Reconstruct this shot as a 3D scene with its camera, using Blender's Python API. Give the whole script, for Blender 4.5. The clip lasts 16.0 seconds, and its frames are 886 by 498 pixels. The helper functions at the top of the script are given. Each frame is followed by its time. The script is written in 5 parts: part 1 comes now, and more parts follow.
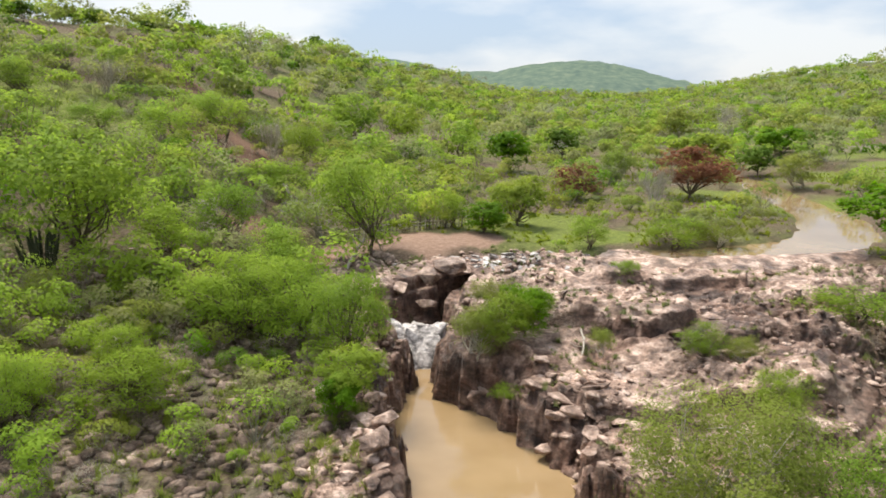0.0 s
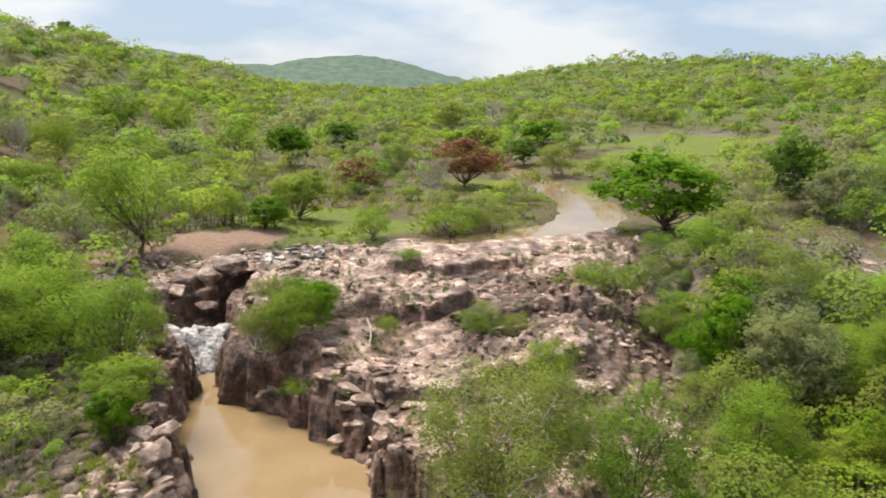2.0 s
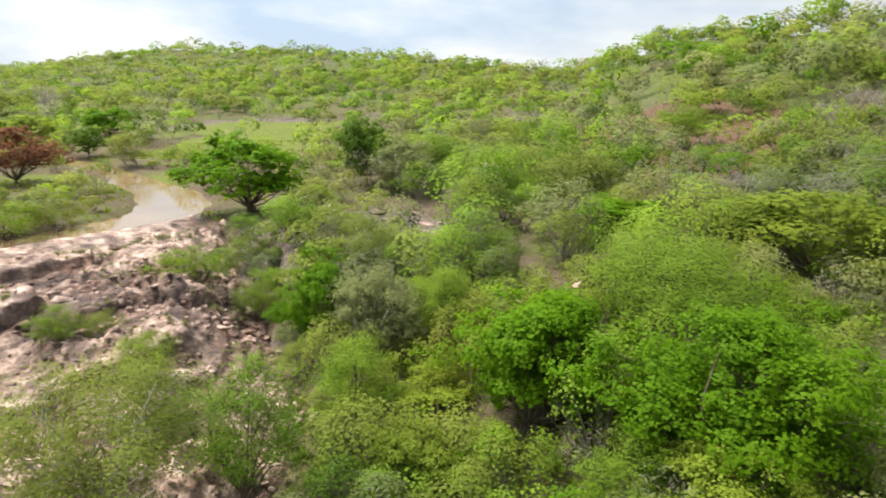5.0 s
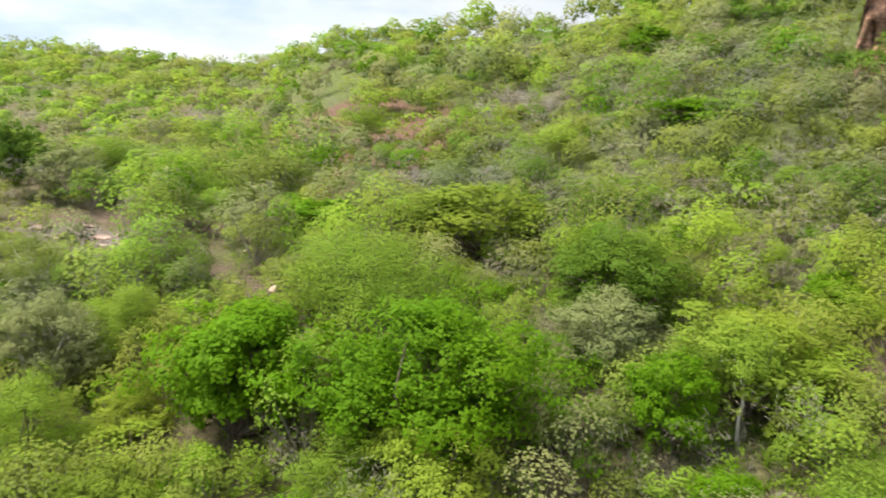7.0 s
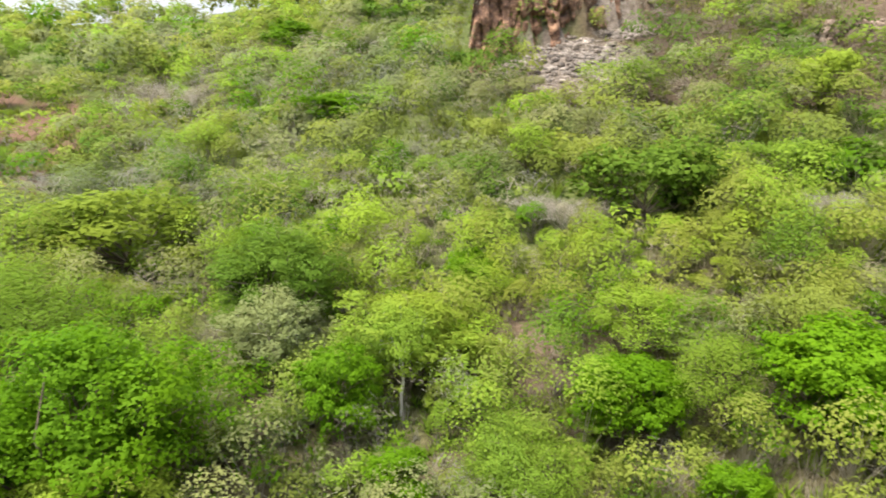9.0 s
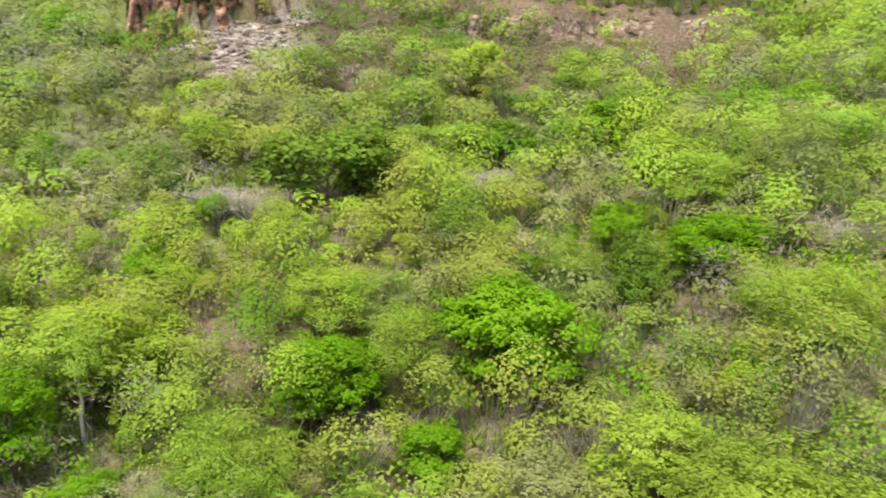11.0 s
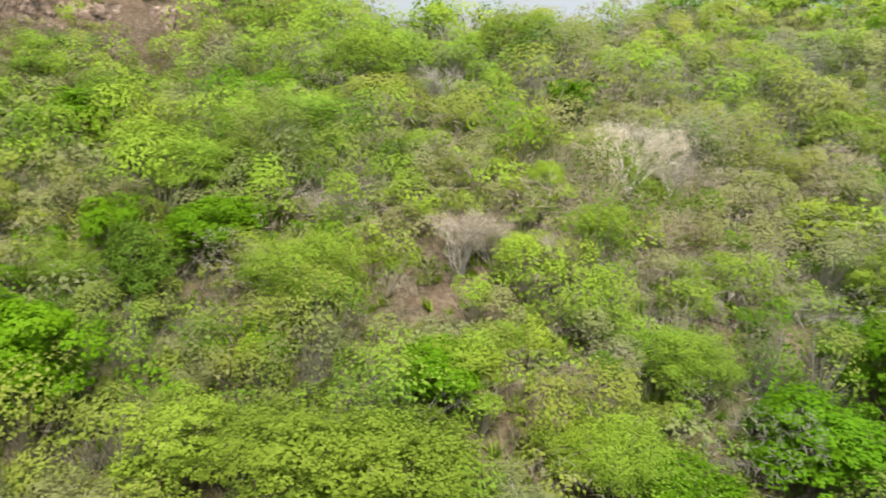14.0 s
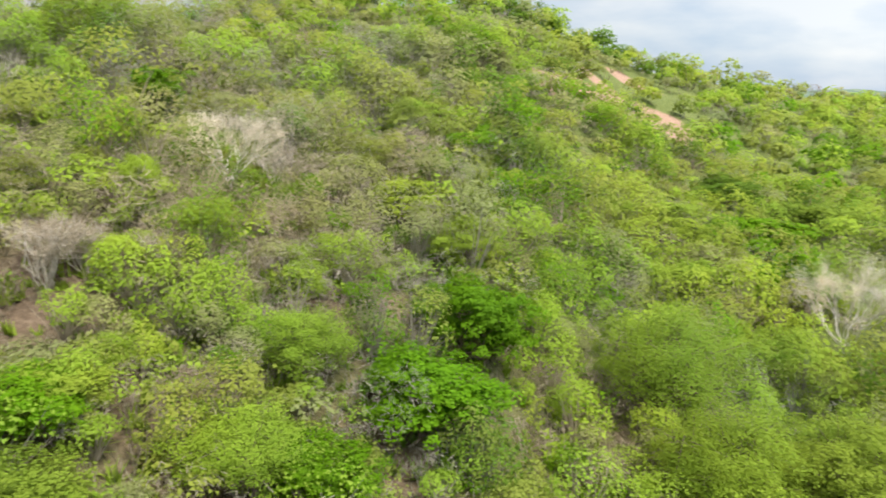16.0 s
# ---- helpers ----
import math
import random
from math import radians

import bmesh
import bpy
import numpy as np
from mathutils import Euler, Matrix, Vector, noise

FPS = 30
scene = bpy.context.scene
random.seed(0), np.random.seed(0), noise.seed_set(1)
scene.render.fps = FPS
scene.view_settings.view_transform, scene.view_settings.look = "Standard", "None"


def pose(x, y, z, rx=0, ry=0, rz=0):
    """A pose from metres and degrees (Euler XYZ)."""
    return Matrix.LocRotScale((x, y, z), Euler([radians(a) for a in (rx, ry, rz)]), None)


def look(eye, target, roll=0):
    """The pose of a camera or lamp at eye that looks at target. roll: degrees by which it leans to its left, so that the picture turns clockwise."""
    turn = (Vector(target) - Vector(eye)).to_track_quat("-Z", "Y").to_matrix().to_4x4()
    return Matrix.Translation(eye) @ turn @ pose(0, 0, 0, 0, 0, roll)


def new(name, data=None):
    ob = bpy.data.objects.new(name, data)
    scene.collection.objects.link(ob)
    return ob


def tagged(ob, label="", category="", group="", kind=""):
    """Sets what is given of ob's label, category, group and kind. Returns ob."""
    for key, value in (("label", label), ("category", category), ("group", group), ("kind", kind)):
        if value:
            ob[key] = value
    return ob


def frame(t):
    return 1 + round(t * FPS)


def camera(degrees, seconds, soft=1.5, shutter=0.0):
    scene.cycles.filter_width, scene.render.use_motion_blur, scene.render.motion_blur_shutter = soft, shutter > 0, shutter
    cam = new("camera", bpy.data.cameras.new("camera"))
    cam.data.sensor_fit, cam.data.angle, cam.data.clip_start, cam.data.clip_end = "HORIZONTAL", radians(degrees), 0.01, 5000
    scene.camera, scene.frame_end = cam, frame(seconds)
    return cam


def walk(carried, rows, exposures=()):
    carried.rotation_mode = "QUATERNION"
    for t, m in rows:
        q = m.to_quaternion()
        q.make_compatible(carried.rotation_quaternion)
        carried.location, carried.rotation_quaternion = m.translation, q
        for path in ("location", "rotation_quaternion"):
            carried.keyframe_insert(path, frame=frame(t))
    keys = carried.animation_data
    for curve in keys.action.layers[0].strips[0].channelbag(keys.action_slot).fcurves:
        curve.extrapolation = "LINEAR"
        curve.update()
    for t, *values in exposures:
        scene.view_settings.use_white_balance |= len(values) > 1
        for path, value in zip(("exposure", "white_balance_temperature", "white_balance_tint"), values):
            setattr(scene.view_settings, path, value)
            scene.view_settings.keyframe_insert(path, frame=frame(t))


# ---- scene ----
cam = camera(62.76, 16.0, soft=1.7, shutter=0.3)
PATH = [
    (0.0, pose(0.00, 0.00, 10.00, 78.05, -0.50, 0.01)),
    (0.5, pose(0.07, -0.06, 10.03, 77.98, -0.52, -2.72)),
    (1.0, pose(0.13, -0.10, 10.04, 77.88, -0.59, -7.20)),
    (1.5, pose(0.13, -0.17, 9.98, 77.87, -0.75, -12.19)),
    (2.0, pose(0.20, -0.16, 9.91, 77.84, -0.97, -16.91)),
    (2.5, pose(0.21, -0.19, 9.81, 77.86, -1.12, -22.29)),
    (3.0, pose(0.24, -0.27, 9.67, 77.89, -1.16, -27.61)),
    (3.5, pose(0.19, -0.27, 9.54, 77.88, -1.29, -32.98)),
    (4.0, pose(0.16, -0.26, 9.39, 77.96, -1.42, -38.17)),
    (4.2, pose(0.20, -0.25, 9.34, 77.92, -1.38, -40.42)),
    (6.3, pose(0.22, -0.41, 9.47, 78.03, -1.82, -63.27)),
    (6.5, pose(0.17, -0.55, 9.58, 78.05, -1.77, -65.76)),
    (7.0, pose(0.19, -0.61, 9.78, 78.12, -1.71, -72.93)),
    (7.5, pose(0.19, -0.69, 9.96, 78.09, -1.54, -79.92)),
    (8.0, pose(0.26, -0.80, 10.10, 78.06, -1.42, -86.59)),
    (8.5, pose(0.29, -0.86, 10.17, 78.06, -1.42, -93.05)),
    (9.0, pose(0.31, -0.93, 10.17, 78.07, -1.42, -99.44)),
    (9.5, pose(0.29, -0.97, 10.15, 78.07, -1.42, -105.90)),
    (9.7, pose(0.26, -1.04, 10.17, 77.99, -1.32, -108.34)),
    (11.8, pose(0.16, -1.05, 10.16, 77.96, -1.48, -133.49)),
    (12.0, pose(0.10, -1.02, 10.13, 78.05, -1.42, -135.85)),
    (12.5, pose(0.07, -1.04, 10.08, 78.03, -1.37, -141.73)),
    (13.0, pose(-0.01, -1.05, 10.05, 78.00, -1.29, -148.13)),
    (13.5, pose(-0.06, -1.06, 10.03, 77.89, -1.38, -155.15)),
    (14.0, pose(-0.11, -1.07, 10.01, 77.88, -1.31, -162.23)),
    (14.5, pose(-0.18, -1.05, 10.00, 77.83, -1.28, -169.57)),
    (15.0, pose(-0.25, -1.03, 10.01, 77.78, -1.27, -177.11)),
    (15.5, pose(-0.27, -1.06, 10.02, 77.72, -1.29, -184.84)),
    (16.0, pose(-0.31, -1.11, 10.05, 77.68, -1.30, -192.71)),
]
walk(cam, PATH, exposures=[(0.0, 0.8), (2.0, 0.75), (4.0, 0.9), (7.0, 1.2), (9.0, 1.45), (10.5, 1.48), (13.0, 1.33), (16.0, 1.22)])

# ---- light ----
SUN_BEARING, SUN_HEIGHT = 330.0, 62.0
world = bpy.data.worlds.new("sky")
scene.world = world
world.use_nodes = True
wn, wl = world.node_tree.nodes, world.node_tree.links
wn.clear()
w_out = wn.new("ShaderNodeOutputWorld")
w_bg = wn.new("ShaderNodeBackground")
w_sky = wn.new("ShaderNodeTexSky")
w_sky.sky_type, w_sky.sun_disc = "NISHITA", False
w_sky.sun_elevation, w_sky.sun_rotation = radians(SUN_HEIGHT), radians(SUN_BEARING)
w_sky.air_density, w_sky.dust_density = 1.0, 1.5
w_co = wn.new("ShaderNodeTexCoord")
w_map = wn.new("ShaderNodeMapping")
w_map.inputs["Scale"].default_value = (1.0, 1.0, 3.0)
w_noise = wn.new("ShaderNodeTexNoise")
w_noise.inputs["Scale"].default_value = 2.6
w_noise.inputs["Detail"].default_value = 7.0
w_noise.inputs["Roughness"].default_value = 0.52
w_ramp = wn.new("ShaderNodeValToRGB")
w_ramp.color_ramp.elements[0].position, w_ramp.color_ramp.elements[1].position = 0.4, 0.56
w_ramp.color_ramp.elements[0].color, w_ramp.color_ramp.elements[1].color = (2.7, 3.35, 4.25, 1), (4.7, 4.8, 4.95, 1)
w_cloud = wn.new("ShaderNodeMixRGB")
w_cloud.inputs["Fac"].default_value = 0.85
w_bg.inputs["Strength"].default_value = 0.11
wl.new(w_co.outputs["Generated"], w_map.inputs["Vector"])
wl.new(w_map.outputs["Vector"], w_noise.inputs["Vector"])
wl.new(w_noise.outputs["Fac"], w_ramp.inputs["Fac"])
# clouds are dimmer away from the sun
w_side = wn.new("ShaderNodeVectorMath")
w_side.operation = "DOT_PRODUCT"
w_side.inputs[1].default_value = (math.sin(radians(SUN_BEARING)), math.cos(radians(SUN_BEARING)), 0.0)
w_fall = wn.new("ShaderNodeMapRange")
w_fall.inputs["From Min"].default_value, w_fall.inputs["From Max"].default_value = -1.0, 0.25
w_fall.inputs["To Min"].default_value, w_fall.inputs["To Max"].default_value = 0.5, 1.02
w_dim = wn.new("ShaderNodeMixRGB")
w_dim.blend_type = "MULTIPLY"
w_dim.inputs["Fac"].default_value = 1.0
wl.new(w_co.outputs["Generated"], w_side.inputs[0])
wl.new(w_side.outputs["Value"], w_fall.inputs["Value"])
wl.new(w_ramp.outputs["Color"], w_dim.inputs["Color1"])
wl.new(w_fall.outputs["Result"], w_dim.inputs["Color2"])
# a cloudy sky grows brighter towards the zenith
w_up = wn.new("ShaderNodeSeparateXYZ")
w_rise = wn.new("ShaderNodeMapRange")
w_rise.inputs["From Min"].default_value, w_rise.inputs["From Max"].default_value = 0.15, 1.0
w_rise.inputs["To Min"].default_value, w_rise.inputs["To Max"].default_value = 1.0, 2.0
w_high = wn.new("ShaderNodeMixRGB")
w_high.blend_type = "MULTIPLY"
w_high.inputs["Fac"].default_value = 1.0
wl.new(w_co.outputs["Generated"], w_up.inputs["Vector"])
wl.new(w_up.outputs["Z"], w_rise.inputs["Value"])
wl.new(w_dim.outputs["Color"], w_high.inputs["Color1"])
wl.new(w_rise.outputs["Result"], w_high.inputs["Color2"])
wl.new(w_high.outputs["Color"], w_cloud.inputs["Color2"])
wl.new(w_sky.outputs["Color"], w_cloud.inputs["Color1"])
wl.new(w_cloud.outputs["Color"], w_bg.inputs["Color"])
wl.new(w_bg.outputs["Background"], w_out.inputs["Surface"])
sun = new("sun", bpy.data.lights.new("sun", "SUN"))
sun.data.energy, sun.data.angle, sun.data.color = 3.6, radians(20.0), (1.0, 0.93, 0.8)
sb, sh = radians(SUN_BEARING), radians(SUN_HEIGHT)
sun.matrix_world = look((80 * math.sin(sb) * math.cos(sh), 80 * math.cos(sb) * math.cos(sh), 80 * math.sin(sh)), (0, 0, 0))


# ---- materials ----
def material(name, rough=0.9, spec=0.3):
    m = bpy.data.materials.new(name)
    m.use_nodes = True
    b = m.node_tree.nodes["Principled BSDF"]
    b.inputs["Roughness"].default_value = rough
    b.inputs["Specular IOR Level"].default_value = spec
    return m, m.node_tree.nodes, m.node_tree.links, b


def noise_node(nodes, links, scale, detail=5.0, rough=0.6, stretch=(1, 1, 1)):
    co = nodes.new("ShaderNodeNewGeometry")
    mp = nodes.new("ShaderNodeMapping")
    mp.inputs["Scale"].default_value = stretch
    n = nodes.new("ShaderNodeTexNoise")
    n.inputs["Scale"].default_value, n.inputs["Detail"].default_value, n.inputs["Roughness"].default_value = scale, detail, rough
    links.new(co.outputs["Position"], mp.inputs["Vector"])
    links.new(mp.outputs["Vector"], n.inputs["Vector"])
    return n


def ramp_node(nodes, links, source, stops):
    r = nodes.new("ShaderNodeValToRGB")
    e = r.color_ramp.elements
    while len(e) < len(stops):
        e.new(0.5)
    for el, (p, c) in zip(e, stops):
        el.position, el.color = p, (*c, 1)
    links.new(source, r.inputs["Fac"])
    return r


def mix_node(nodes, links, fac, a, b, mode="MIX"):
    m = nodes.new("ShaderNodeMixRGB")
    m.blend_type = mode
    for key, v in (("Fac", fac), ("Color1", a), ("Color2", b)):
        if isinstance(v, bpy.types.NodeSocket):
            links.new(v, m.inputs[key])
        else:
            m.inputs[key].default_value = v if key == "Fac" else (*v, 1)
    return m.outputs["Color"]


def bump_node(nodes, links, height, shader, strength=0.6, distance=0.1):
    b = nodes.new("ShaderNodeBump")
    b.inputs["Strength"].default_value, b.inputs["Distance"].default_value = strength, distance
    links.new(height, b.inputs["Height"])
    links.new(b.outputs["Normal"], shader.inputs["Normal"])


def leaf_material(name, dark, mid, light, through_light=0.45):
    """Leaves: tone by leaf and by plant, some light passing through."""
    mat, n, l, b = material(name, 0.65, 0.1)
    geo = n.new("ShaderNodeNewGeometry")
    info = n.new("ShaderNodeObjectInfo")
    r = ramp_node(n, l, geo.outputs["Random Per Island"], [(0.0, [d * 0.15 + m * 0.85 for d, m in zip(dark, mid)]), (0.5, mid), (1.0, [d * 0.25 + m * 0.75 for d, m in zip(light, mid)])])
    tone = n.new("ShaderNodeMapRange")
    tone.inputs["To Min"].default_value, tone.inputs["To Max"].default_value = 0.86, 1.14
    l.new(info.outputs["Random"], tone.inputs["Value"])
    big = noise_node(n, l, 0.09, 2.0)
    tint = ramp_node(n, l, big.outputs["Fac"], [(0.3, (0.82, 0.92, 0.95)), (0.7, (1.2, 1.1, 0.95))])
    c = mix_node(n, l, 1.0, r.outputs["Color"], tint.outputs["Color"], "MULTIPLY")
    own = n.new("ShaderNodeAttribute")
    own.attribute_name = "tone"
    both = n.new("ShaderNodeMath")
    both.operation = "ADD"
    l.new(own.outputs["Fac"], both.inputs[0])
    l.new(tone.outputs["Result"], both.inputs[1])
    hsv = n.new("ShaderNodeHueSaturation")
    l.new(c, hsv.inputs["Color"])
    l.new(both.outputs["Value"], hsv.inputs["Value"])
    l.new(hsv.outputs["Color"], b.inputs["Base Color"])
    way = n.new("ShaderNodeAttribute")
    way.attribute_name = "outward"
    turn = n.new("ShaderNodeVectorTransform")
    turn.vector_type, turn.convert_from, turn.convert_to = "VECTOR", "OBJECT", "WORLD"
    l.new(way.outputs["Vector"], turn.inputs["Vector"])
    blend = n.new("ShaderNodeVectorMath")
    blend.operation = "MULTIPLY_ADD"
    blend.inputs[1].default_value = (2.0, 2.0, 2.0)
    l.new(turn.outputs["Vector"], blend.inputs[0])
    l.new(geo.outputs["Normal"], blend.inputs[2])
    unit = n.new("ShaderNodeVectorMath")
    unit.operation = "NORMALIZE"
    l.new(blend.outputs["Vector"], unit.inputs[0])
    l.new(unit.outputs["Vector"], b.inputs["Normal"])
    t = n.new("ShaderNodeBsdfTranslucent")
    l.new(hsv.outputs["Color"], t.inputs["Color"])
    mx = n.new("ShaderNodeMixShader")
    mx.inputs["Fac"].default_value = through_light
    l.new(b.outputs["BSDF"], mx.inputs[1])
    l.new(t.outputs["BSDF"], mx.inputs[2])
    l.new(mx.outputs["Shader"], n["Material Output"].inputs["Surface"])
    return mat


LEAF = {
    "bright": leaf_material("leaf_bright_green", (0.062, 0.14, 0.003), (0.103, 0.213, 0.004), (0.165, 0.3, 0.007), 0.42),
    "fresh": leaf_material("leaf_fresh_green", (0.145, 0.23, 0.022), (0.205, 0.305, 0.034), (0.285, 0.39, 0.05), 0.5),
    "lime": leaf_material("leaf_yellow_green", (0.15, 0.215, 0.022), (0.222, 0.298, 0.034), (0.295, 0.38, 0.05), 0.45),
    "olive": leaf_material("leaf_olive", (0.14, 0.177, 0.028), (0.202, 0.244, 0.046), (0.28, 0.32, 0.074), 0.5),
    "grey": leaf_material("leaf_grey_green", (0.165, 0.19, 0.07), (0.235, 0.26, 0.105), (0.31, 0.335, 0.155), 0.5),
    "deep": leaf_material("leaf_deep_green", (0.055, 0.105, 0.01), (0.095, 0.165, 0.016), (0.15, 0.235, 0.027), 0.4),
    "rust": leaf_material("leaf_rust_red", (0.11, 0.045, 0.026), (0.19, 0.08, 0.045), (0.27, 0.125, 0.07)),
    "twig": leaf_material("twig_grey", (0.17, 0.15, 0.12), (0.245, 0.22, 0.18), (0.34, 0.31, 0.265), 0.3),
    "brown": leaf_material("twig_brown", (0.08, 0.06, 0.043), (0.135, 0.105, 0.078), (0.21, 0.165, 0.125), 0.2),
    "pale": leaf_material("twig_bleached", (0.38, 0.35, 0.305), (0.5, 0.465, 0.41), (0.6, 0.565, 0.51), 0.3),
    "straw": leaf_material("grass_blade", (0.17, 0.22, 0.02), (0.26, 0.315, 0.03), (0.36, 0.4, 0.08)),
}


def bark_material(name, dark, light):
    m, n, l, b = material(name, 0.9, 0.2)
    f = noise_node(n, l, 9.0, 6.0, 0.65, (1, 1, 0.3))
    r = ramp_node(n, l, f.outputs["Fac"], [(0.3, dark), (0.7, light)])
    l.new(r.outputs["Color"], b.inputs["Base Color"])
    bump_node(n, l, f.outputs["Fac"], b, 0.7, 0.03)
    return m


BARK = bark_material("bark_brown", (0.07, 0.05, 0.04), (0.2, 0.16, 0.12))
PALE_BARK = bark_material("bark_pale_grey", (0.3, 0.26, 0.22), (0.55, 0.51, 0.45))

WHITE_BARK = bark_material("bark_bleached", (0.38, 0.35, 0.31), (0.6, 0.56, 0.51))


def ground_material():
    m, n, l, b = material("hillside_soil", 0.95, 0.2)
    fine = noise_node(n, l, 3.2, 8.0, 0.75)
    broad = noise_node(n, l, 0.12, 4.0, 0.6)
    soil = ramp_node(n, l, fine.outputs["Fac"], [(0.3, (0.05, 0.035, 0.024)), (0.5, (0.12, 0.085, 0.058)), (0.72, (0.22, 0.165, 0.12))])
    red = ramp_node(n, l, fine.outputs["Fac"], [(0.3, (0.075, 0.042, 0.028)), (0.7, (0.21, 0.125, 0.085))])
    grass = ramp_node(n, l, fine.outputs["Fac"], [(0.3, (0.05, 0.06, 0.018)), (0.5, (0.13, 0.16, 0.03)), (0.72, (0.23, 0.26, 0.06))])
    sand = ramp_node(n, l, fine.outputs["Fac"], [(0.3, (0.19, 0.115, 0.08)), (0.7, (0.36, 0.245, 0.185))])
    stone = ramp_node(n, l, fine.outputs["Fac"], [(0.3, (0.05, 0.04, 0.035)), (0.5, (0.15, 0.12, 0.1)), (0.7, (0.3, 0.26, 0.22))])
    wood = ramp_node(n, l, fine.outputs["Fac"], [(0.3, (0.045, 0.055, 0.018)), (0.52, (0.1, 0.125, 0.032)), (0.72, (0.18, 0.2, 0.07))])
    c = soil.outputs["Color"]
    for name, tone in (("wooded", wood), ("stony", stone), ("grassy", grass), ("reddish", red), ("sandy", sand)):
        a = n.new("ShaderNodeAttribute")
        a.attribute_name = name
        add = n.new("ShaderNodeMath")
        add.operation = "ADD"
        l.new(a.outputs["Fac"], add.inputs[0])
        l.new(broad.outputs["Fac"], add.inputs[1])
        e = n.new("ShaderNodeMapRange")
        e.inputs["From Min"].default_value, e.inputs["From Max"].default_value = 0.85, 1.2
        l.new(add.outputs["Value"], e.inputs["Value"])
        c = mix_node(n, l, e.outputs["Result"], c, tone.outputs["Color"])
    l.new(c, b.inputs["Base Color"])
    bump_node(n, l, fine.outputs["Fac"], b, 0.8, 0.25)
    return m


def rock_material(name, low, mid, high, gloss=0.5, stain_shaded=False):
    m, n, l, b = material(name, gloss, 0.4)
    strata = noise_node(n, l, 1.5, 9.0, 0.68, (0.8, 0.8, 1.5))
    grain = noise_node(n, l, 6.0, 6.0, 0.7)
    # random stain patches, spread over the whole rock
    stain_shade = noise_node(n, l, 0.35, 5.0, 0.6)
    c = ramp_node(n, l, strata.outputs["Fac"], [(0.36, low), (0.5, mid), (0.61, high)]).outputs["Color"]
    s = ramp_node(n, l, stain_shade.outputs["Fac"], [(0.34, (0.36, 0.3, 0.27)), (0.45, (0.9, 0.85, 0.82)), (0.64, (1.35, 1.3, 1.28))]).outputs["Color"]
    g = ramp_node(n, l, grain.outputs["Fac"], [(0.34, (0.6, 0.6, 0.6)), (0.64, (1.25, 1.25, 1.25))]).outputs["Color"]
    c = mix_node(n, l, 1.0, mix_node(n, l, 1.0, c, s, "MULTIPLY"), g, "MULTIPLY")
    # darkens by the attribute: stain, and shade put into the rock's colour
    if stain_shaded:
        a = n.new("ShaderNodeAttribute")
        a.attribute_name = "stain_shade"
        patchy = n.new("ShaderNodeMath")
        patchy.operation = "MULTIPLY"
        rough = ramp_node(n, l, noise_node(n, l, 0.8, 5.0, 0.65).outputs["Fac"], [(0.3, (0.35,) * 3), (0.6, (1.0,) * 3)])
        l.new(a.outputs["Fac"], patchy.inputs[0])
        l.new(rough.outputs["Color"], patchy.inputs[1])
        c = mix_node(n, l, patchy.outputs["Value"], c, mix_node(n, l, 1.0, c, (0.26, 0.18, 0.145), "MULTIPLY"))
    l.new(c, b.inputs["Base Color"])
    wet = ramp_node(n, l, stain_shade.outputs["Fac"], [(0.4, (gloss - 0.12,) * 3), (0.62, (min(0.9, gloss + 0.25),) * 3)])
    l.new(wet.outputs["Color"], b.inputs["Roughness"])
    bump_node(n, l, mix_node(n, l, 0.4, strata.outputs["Fac"], grain.outputs["Fac"]), b, 1.0, 0.25)
    return m


ROCK = rock_material("rock_pinkish_brown", (0.085, 0.052, 0.038), (0.31, 0.215, 0.168), (0.6, 0.475, 0.405), 0.5, True)
GREY_ROCK = rock_material("rock_wet_grey", (0.11, 0.105, 0.105), (0.38, 0.365, 0.36), (0.66, 0.64, 0.63), 0.34)
CLIFF_ROCK = rock_material("cliff_ochre_brown", (0.07, 0.04, 0.03), (0.2, 0.11, 0.07), (0.36, 0.22, 0.14), 0.8)
SLOPE_STONE = rock_material("slope_stone_brown", (0.07, 0.048, 0.038), (0.19, 0.14, 0.11), (0.36, 0.285, 0.235), 0.85)
SCREE = rock_material("scree_grey_tan", (0.08, 0.068, 0.06), (0.2, 0.175, 0.155), (0.34, 0.305, 0.27), 0.85)


def water_material():
    m, n, l, b = material("muddy_water", 0.04, 0.42)
    f = noise_node(n, l, 0.25, 3.0, 0.5)
    r = ramp_node(n, l, f.outputs["Fac"], [(0.3, (0.22, 0.145, 0.07)), (0.7, (0.3, 0.21, 0.115))])
    l.new(r.outputs["Color"], b.inputs["Base Color"])
    w = noise_node(n, l, 2.2, 3.0, 0.5)
    bump_node(n, l, w.outputs["Fac"], b, 0.06, 0.05)
    return m


WATER = water_material()
GROUND = ground_material()

# ---- land form ----
# bearing, foot distance, foot height, crest distance, crest height, steepening
SIDES_NORTH = [
    (-62, 14, -4, 110, 22, 1.2), (-32.3, 17.1, -4, 118, 20.2, 1.25), (-20.2, 19.8, -4, 140, 20.6, 1.15), (-9.1, 22.4, -3, 210, 21.4, 1.3),
    (-1, 35.8, 0.3, 330, 21.2, 1.9), (6, 40.6, 0.2, 419.9, 12, 2.2), (14.1, 42, 0.2, 519.9, 13, 2.2), (21.2, 44.8, 0.3, 459.9, 18.6, 1.9),
    (30.3, 48.7, 0.4, 349.9, 24.2, 1.9), (45.5, 49, 0.3, 269.9, 19.8, 1.5), (57.7, 40.2, 0, 190, 13.5, 1.3), (66.8, 30.9, -1.5, 154.9, 20.2, 1.2),
]
